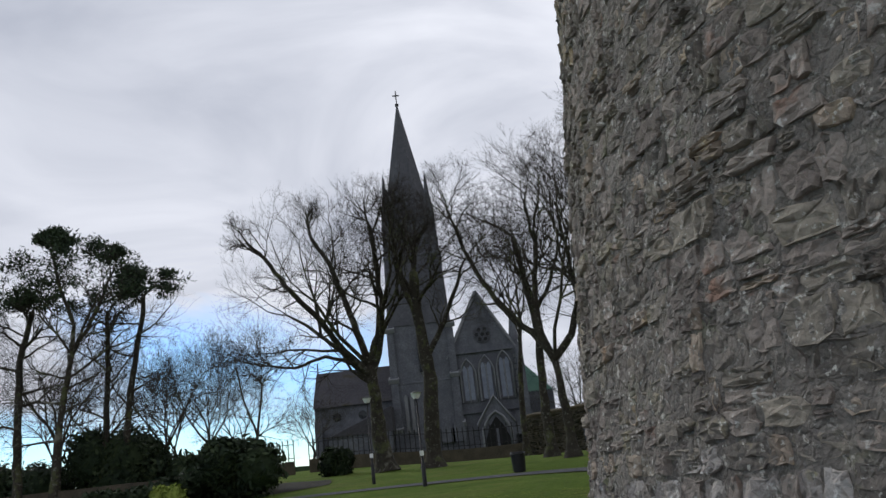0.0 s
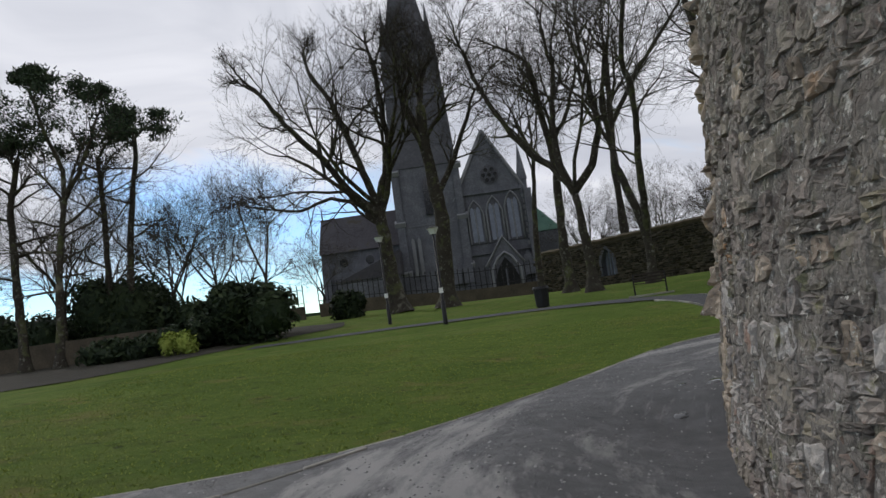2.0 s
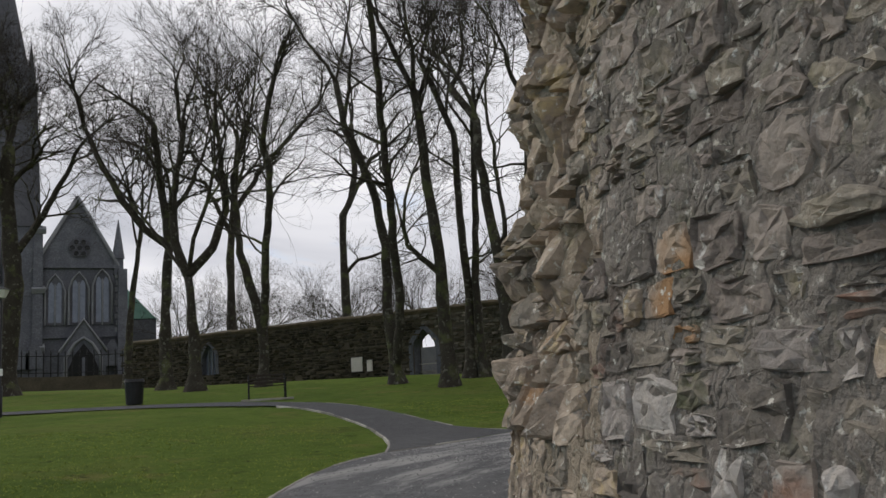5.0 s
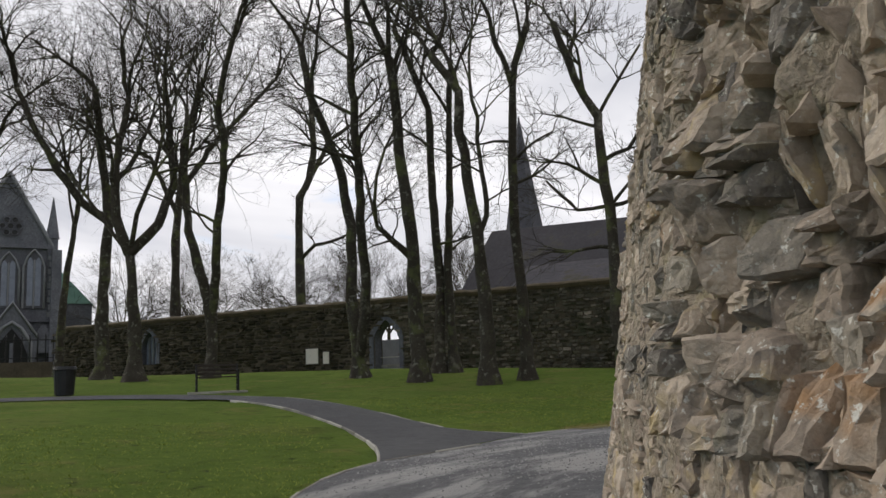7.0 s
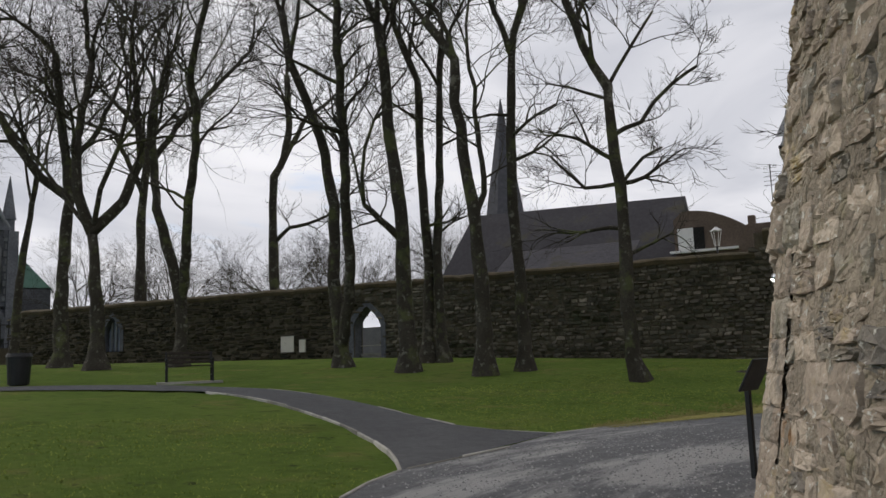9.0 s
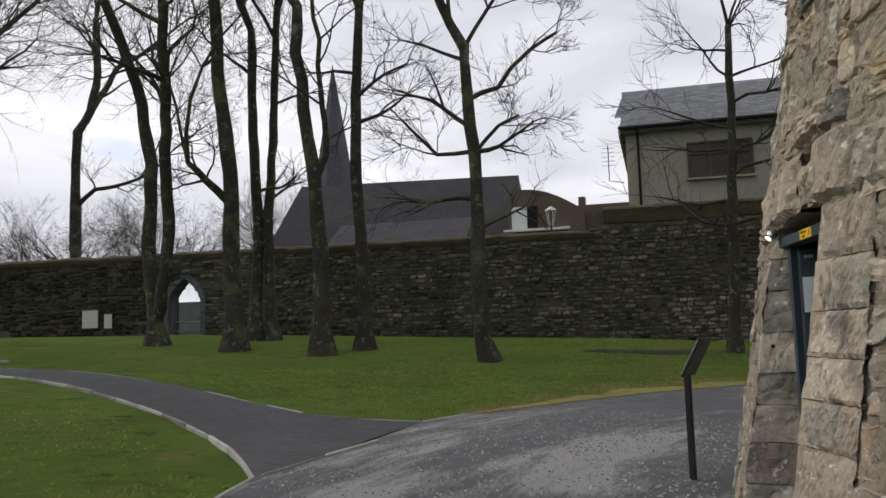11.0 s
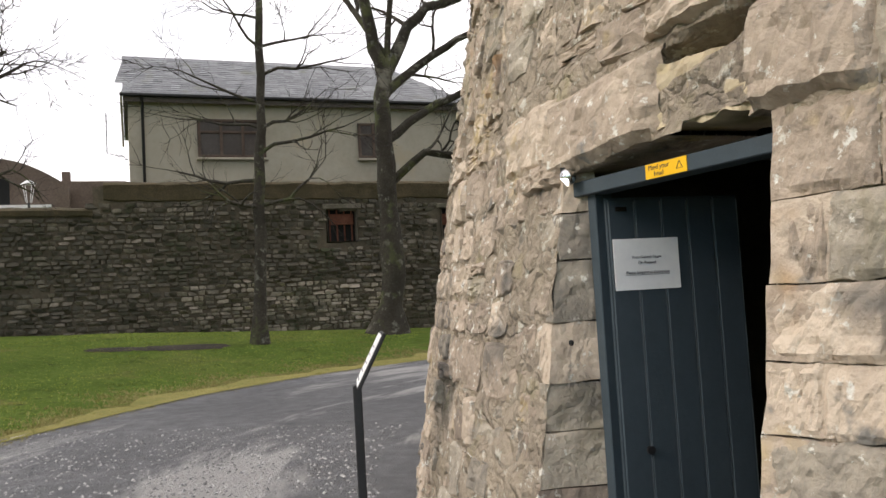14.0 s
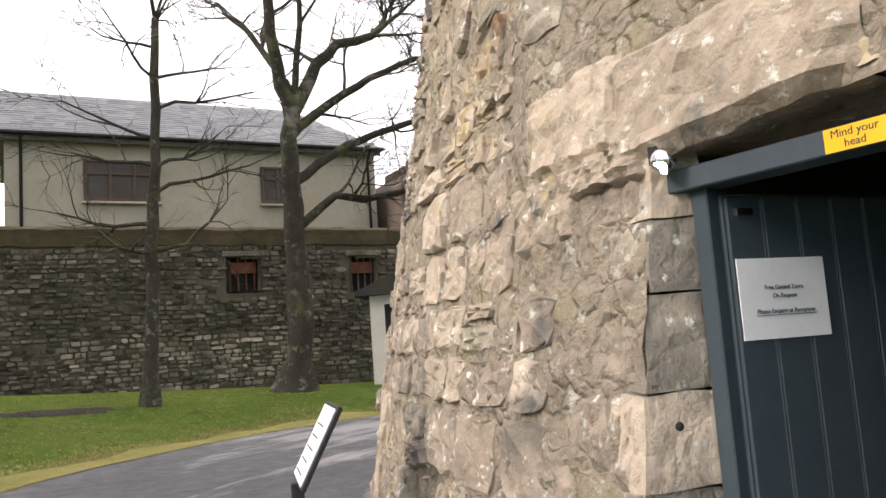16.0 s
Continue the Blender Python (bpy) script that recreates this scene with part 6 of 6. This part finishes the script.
# ---------------------------------------------------------------- stones of the boundary wall
def put_stone(vs, fs, outer8, inner8, middle):
    """Adds one stone: a skirt, a chamfer and a faceted face."""
    i, n = len(vs), len(outer8)
    vs += outer8 + inner8 + [middle]
    for k in range(n):
        j = (k + 1) % n
        fs.append((i + k, i + j, i + n + j, i + n + k))
        fs.append((i + n + k, i + n + j, i + 2 * n))


CORNERS = [(-1, -1), (0, -1), (1, -1), (1, 0), (1, 1), (0, 1), (-1, 1), (-1, 0)]


def outline8(rng, rough):
    """A squarish outline of eight points with cut corners."""
    pts = []
    for cx, cy in CORNERS:
        k = rng.uniform(0.78, 0.98) if cx and cy else rng.uniform(0.9, 1.05)
        pts.append((cx * k + rng.gauss(0, rough), cy * k + rng.gauss(0, rough)))
    return pts


rng = random.Random(21)
jv, jf, mv, mf = [], [], [], []
singles = []
z = 0.2
while z < 5.2:
    hgt = rng.uniform(0.085, 0.175)
    s = -13.5
    while s < 38:
        wid = rng.uniform(0.13, 0.4) * (1.0 if s < 12 else 1.5)
        g, t = wall_ground(s), wall_top(s)
        zc = z + hgt / 2 + 0.06 * noise.noise((s * 0.4, z, 0))
        if g - 0.15 < zc < t - (0.5 if s < 0 else 0.16) and not in_opening(s + wid / 2, zc, 0.16) and rng.random() > 0.04:
            o = outline8(rng, 0.09)
            proud = rng.uniform(0.015, 0.07)
            pts_o, pts_i = [], []
            tx, tz = rng.gauss(0, 0.03), rng.gauss(0, 0.03)
            for u, v in o:
                p = on_wall(s + wid / 2 + u * (wid / 2 - 0.01), 0.0)
                pts_o.append((p.x, p.y, zc + v * (hgt / 2 - 0.006)))
                p = on_wall(s + wid / 2 + u * 0.8 * wid / 2, proud + tx * u + tz * v)
                pts_i.append((p.x, p.y, zc + v * 0.78 * hgt / 2))
            p = on_wall(s + wid / 2, proud + rng.uniform(0.0, 0.025))
            if -9.0 < s < -2.5 and 0.6 < zc < 3.2 and len(singles) < 290:
                singles.append((pts_o, pts_i, (p.x, p.y, zc)))
            elif s > 15.5 + 3 * noise.noise((s, zc * 2, 4)):
                put_stone(mv, mf, pts_o, pts_i, (p.x, p.y, zc))
            else:
                put_stone(jv, jf, pts_o, pts_i, (p.x, p.y, zc))
        s += wid
    z += hgt
rest = mesh_ob("wall_stones", jv, jf, WALLSTONE, wall)
rest["kind"] = "stuff"
mesh_ob("mossed_stones", mv, mf, MOSS_AND_SHADE, wall, "dark mossed rubble stones")["kind"] = "stuff"
for a, b, c in singles:
    v1, f1 = [], []
    put_stone(v1, f1, a, b, c)
    mesh_ob("stone", v1, f1, WALLSTONE, wall)
band = []
for s in np.arange(-13.5, -0.05, 0.3):
    band.append(s)
bv, bf = [], []
for s in band:
    t = wall_top(s)
    low_z = t - 0.42 + 0.1 * noise.noise((s * 1.3, 0, 1)) + 0.06 * noise.noise((s * 5, 0, 1))
    for w, zz in ((0.02, low_z - 0.03), (0.06, low_z), (0.07, t - 0.2), (0.07, t - 0.1)):
        p = on_wall(s, w + 0.015 * noise.noise((s * 3, zz * 3, 1)))
        bv.append((p.x, p.y, zz))
for i in range(len(band) - 1):
    for k in range(3):
        bf.append((i * 4 + k, (i + 1) * 4 + k, (i + 1) * 4 + k + 1, i * 4 + k + 1))
mesh_ob("dark_band", bv, bf, MOSS, wall, "dark mossy plaster band under the coping")

# ---------------------------------------------------------------- stones of the tower
rng = random.Random(8)
heaps, ones = {m.name: ([], []) for m in (STONE, BUFF, LIME, RUSSET)}, []
RING = [(-1, -1), (-0.35, -1), (0.35, -1), (1, -1), (1, -0.3), (1, 0.3), (1, 1), (0.35, 1), (-0.35, 1), (-1, 1), (-1, 0.3), (-1, -0.3)]


def put_rough(vs, fs, rings, middle):
    """Adds one stone built of rings from its bed to its face."""
    i, n = len(vs), len(rings[0])
    for r in rings:
        vs += r
    vs.append(middle)
    for q in range(len(rings) - 1):
        for k in range(n):
            j = (k + 1) % n
            fs.append((i + q * n + k, i + q * n + j, i + (q + 1) * n + j, i + (q + 1) * n + k))
    q = len(rings) - 1
    for k in range(n):
        fs.append((i + q * n + k, i + q * n + (k + 1) % n, i + len(rings) * n))


def tower_stone(a0, a1, z0, z1, proud, rough, tilt, gap=0.01, relief=0.008):
    """One worn stone of the face between two azimuths and two heights."""
    ac, zc = (a0 + a1) / 2, (z0 + z1) / 2
    arc = 0.159
    ha, hz = (a1 - a0) / 2, (z1 - z0) / 2
    ga, gz = min(0.3, gap / arc / max(ha, 0.05)), min(0.3, gap / max(hz, 0.02))
    o = []
    for u, v in RING:
        k = rng.uniform(0.8, 0.98) if abs(u) == 1 and abs(v) == 1 else rng.uniform(0.92, 1.03)
        o.append(((u * k + rng.gauss(0, rough)) * (1 - ga), (v * k + rng.gauss(0, rough)) * (1 - gz)))
    tx, tz = rng.gauss(0, tilt), rng.gauss(0, tilt)
    base = face_off(ac, zc)
    rings = []
    for shrink, lift in ((1.0, None), (0.93, 0.6), (0.8, 1.0), (0.42, 1.04)):
        ring = []
        for u, v in o:
            a, z_ = ac + u * ha * shrink, zc + v * hz * shrink
            f = base * 0.5 + face_off(a, z_) * 0.5
            off = f - 0.05 if lift is None else f + proud * lift + (tx * u + tz * v) * shrink + rng.gauss(0, relief)
            ring.append(tower(a, z_, off))
        rings.append(ring)
    return rings, tower(ac, zc, base + proud + rng.gauss(0, relief))


z = -0.5
while z < 6.6:
    tall = rng.uniform(0.15, 0.31)
    az = 91.0
    while az < 214:
        k = scar(az + 0.6, z + tall / 2)
        squared = smooth01((143 - az) / 8) * smooth01((3.0 - z) / 1.2)
        wid_m = rng.uniform(0.13, 0.42) * (1 + 0.2 * squared)
        if k > 0.4:
            wid_m = rng.uniform(0.1, 0.27)
        elif az > 166:
            wid_m = rng.uniform(0.12, 0.5)
        a1 = az + wid_m / 0.159
        am = (az + a1) / 2
        zj = 0.09 * noise.noise((am * 0.12, z * 0.7, 2)) * (1 - 0.6 * squared)
        z0, z1 = z + zj, z + tall + zj
        cells = [(z0, z1)]
        if rng.random() < (0.25 if k > 0.4 else 0.22):
            m = z0 + tall * rng.uniform(0.35, 0.65)
            cells = [(z0, m), (m, z1)]
        for c0, c1 in cells:
            cm = (c0 + c1) / 2
            if in_door(am, cm, 0.06) or in_door(az + 0.15, cm, 0.06) or in_door(a1 - 0.15, cm, 0.06) or (118.6 < am < 134.4 and 1.74 < cm < 2.26) or (126.6 < am < 132.0 and 1.9 < cm < 2.34) or (DOOR_A - 2.9 < am < DOOR_B + 3.1 and cm < 1.82):
                continue
            if k > 0.4:
                p = rng.uniform(-0.08, 0.08) if rng.random() < 0.68 else rng.uniform(0.05, 0.15)
                st = tower_stone(az, a1, c0 - 0.02, c1 + 0.02, p, 0.09, 0.05, 0.0, 0.011)
            else:
                if rng.random() < 0.03:
                    continue
                p = rng.uniform(-0.02, 0.016) + (rng.uniform(0.008, 0.035) if rng.random() < (0.16 if am > 150 else 0.05) else 0)
                st = tower_stone(az, a1, c0, c1, p, 0.06 + 0.05 * (1 - squared), 0.006, 0.006, 0.006 + 0.006 * (1 - squared))
            buff = rng.random() < max(0.14 + 0.72 * smooth01((150 - am) / 14), 0.75 * k, 0.85 if 140 < am < 167 and cm < 1.0 else 0)
            kind_ = BUFF if buff else STONE
            if am > 166 and cm < 1.15 + 0.3 * noise.noise((am * 0.15, 0, 3)) and rng.random() < 0.6:
                kind_ = LIME
            elif am > 166 and not buff and rng.random() < 0.5:
                kind_ = RUSSET
            if 108 < am < 143 and cm < 2.9 and len(ones) < 250:
                ones.append((st, kind_))
            else:
                put_rough(*heaps[kind_.name], *st)
        az = a1
    z += tall

def lump(name, a0, a1, z0, z1, proud, deep, mat, seed, slope=0.0, wear=1.0):
    """A large rough block, fine enough to carry a broken face."""
    vs, fs = [], []
    na, nz = 22, 9
    for j in range(nz + 1):
        for i in range(na + 1):
            u, v = i / na, j / nz
            a = a0 + (a1 - a0) * u
            zz = z0 + slope * (u - 0.5) + (z1 - z0) * v + 0.035 * min(wear, 0.5 + wear / 2) * wear * noise.noise((u * 5, v * 2, seed)) * (1 if j in (0, nz) else 0.4)
            edge = min(u, 1 - u, v, 1 - v)
            o = proud * smooth01(edge / 0.12 + 0.2) - 0.012 * (1 - smooth01(edge / 0.05 + 0.1)) + 0.03 * wear * noise.noise((u * 6, v * 4, seed + 3)) + 0.015 * max(wear, 0.6) * noise.noise((u * 18, v * 11, seed + 5))
            vs.append(tower(a, zz, o))
    m = na + 1
    for j in range(nz):
        for i in range(na):
            fs.append((j * m + i, j * m + i + 1, (j + 1) * m + i + 1, (j + 1) * m + i))
    # underside and top, back into the wall
    for j in (0, nz):
        b0 = len(vs)
        for i in range(m):
            p = vs[j * m + i]
            inward = (Vector((CX, CY, p.z)) - p).normalized()
            vs.append(p + inward * deep + Vector((0, 0, (0.02 if j == 0 else 0))))
        for i in range(na):
            fs.append((j * m + i, j * m + i + 1, b0 + i + 1, b0 + i))
    return mesh_ob(name, vs, fs, mat, tower_wall)


# dressed stones at the sides of the doorway
for side in (0, 1):
    z = 0.0
    i = 0
    while z < 1.78:
        tall = min(rng.uniform(0.19, 0.27), 1.8 - z)
        if 1.8 - z - tall < 0.12:
            tall = 1.8 - z
        cut = (1.15, 2.15)[i % 2] + rng.uniform(-0.2, 0.2)
        for j in range(2):
            w0, w1 = ((0, cut), (cut, 2.75))[j]
            a0, a1 = (DOOR_B + w0, DOOR_B + w1 + (0.5 if j else 0)) if side else (DOOR_A - w1, DOOR_A - w0)
            lump("jamb_face_stone", a0 + 0.02, a1 - 0.02, z + 0.003, z + tall - 0.003, rng.uniform(0.0, 0.007), 0.08, BUFF if rng.random() < 0.75 else STONE, 20 + i * 6 + side * 3 + j, 0.0, 0.5)
        # the stone that returns into the opening
        bm = bmesh.new()
        loops = []
        for zz in (z + 0.003, z + tall - 0.003):
            if side:
                f1, f0 = tower(DOOR_B + 1.3, zz, -0.01), tower(DOOR_B, zz, 0.012)
                plan = [(DOORM.inverted() @ f0).xy, (0.575, -0.47), (0.9, -0.47), (DOORM.inverted() @ f1).xy]
            else:
                f1, f0 = tower(DOOR_A - 1.3, zz, -0.01), tower(DOOR_A, zz, 0.012)
                plan = [(DOORM.inverted() @ f0).xy, (-0.487, -0.455 - 0.02 * (i % 2)), (-0.8, -0.47), (DOORM.inverted() @ f1).xy]
            loops.append([bm.verts.new((x + rng.gauss(0, 0.004), y + rng.gauss(0, 0.004), zz)) for x, y in plan])
        bm.faces.new(loops[0]), bm.faces.new(loops[1][::-1])
        for q in range(4):
            bm.faces.new((loops[0][q], loops[0][(q + 1) % 4], loops[1][(q + 1) % 4], loops[1][q]))
        bmesh.ops.subdivide_edges(bm, edges=bm.edges[:], cuts=3, use_grid_fill=True)
        for v in bm.verts:
            v.co += Vector((noise.noise(v.co * 9 + Vector((i, side, 0))) * 0.012, noise.noise(v.co * 11) * 0.01, noise.noise(v.co * 8 + Vector((0, 5, i))) * 0.008))
        ob = part("jamb_stone", bm, STONE if (not side and i % 3 != 1) else BUFF, tower_wall)
        ob.matrix_world = DOORM
        z += tall
        i += 1

# a dark-coloured ball paints the shade of a bolt hole
bm = bmesh.new()
bmesh.ops.create_uvsphere(bm, u_segments=10, v_segments=6, radius=0.011, matrix=Matrix.Translation(DOORM @ Vector((-0.507, -0.305, 1.09))) @ Matrix.Diagonal((1, 1, 1.1, 1)))
part("bolt_hole", bm, DARK, tower_wall, "small ball painted dark as a shaded bolt hole")

# long lintel stones over the doorway, and the broken hollow above them
lump("lintel_stone", 122.6, 127.6, 1.80, 2.14, 0.05, 0.5, BUFF, 1, 0.05)
lump("lintel_stone", 127.3, 130.5, 1.84, 2.07, -0.015, 0.5, HONEY, 2, -0.03)
lump("lintel_stone", 130.2, 132.9, 1.80, 2.16, 0.06, 0.3, BUFF, 3, 0.0)
lump("lintel_stone", 132.8, 135.0, 1.82, 2.1, 0.02, 0.3, STONE, 9, 0.0)
lump("lintel_stone", 119.4, 122.7, 1.84, 2.16, 0.035, 0.2, BUFF, 4, 0.0)
lump("lintel_stone", 126.9, 130.2, 2.2, 2.34, 0.05, 0.24, BUFF, 5, 0.03)
lump("lintel_stone", 130.1, 132.2, 2.18, 2.34, 0.04, 0.24, STONE, 8, -0.02)
lump("lintel_stone", 119.0, 121.6, 1.6, 1.85, 0.03, 0.1, BUFF, 6, 0.0)
lump("lintel_stone", 121.4, 123.6, 1.74, 1.86, 0.05, 0.4, BUFF, 7, 0.0)
for st, mat in ones:
    v1, f1 = [], []
    put_rough(v1, f1, *st)
    mesh_ob("stone", v1, f1, mat, tower_wall)
for mat in (STONE, BUFF, LIME, RUSSET):
    v1, f1 = heaps[mat.name]
    rest = mesh_ob("rubble_stones", v1, f1, mat, tower_wall)
    rest["kind"] = "stuff"
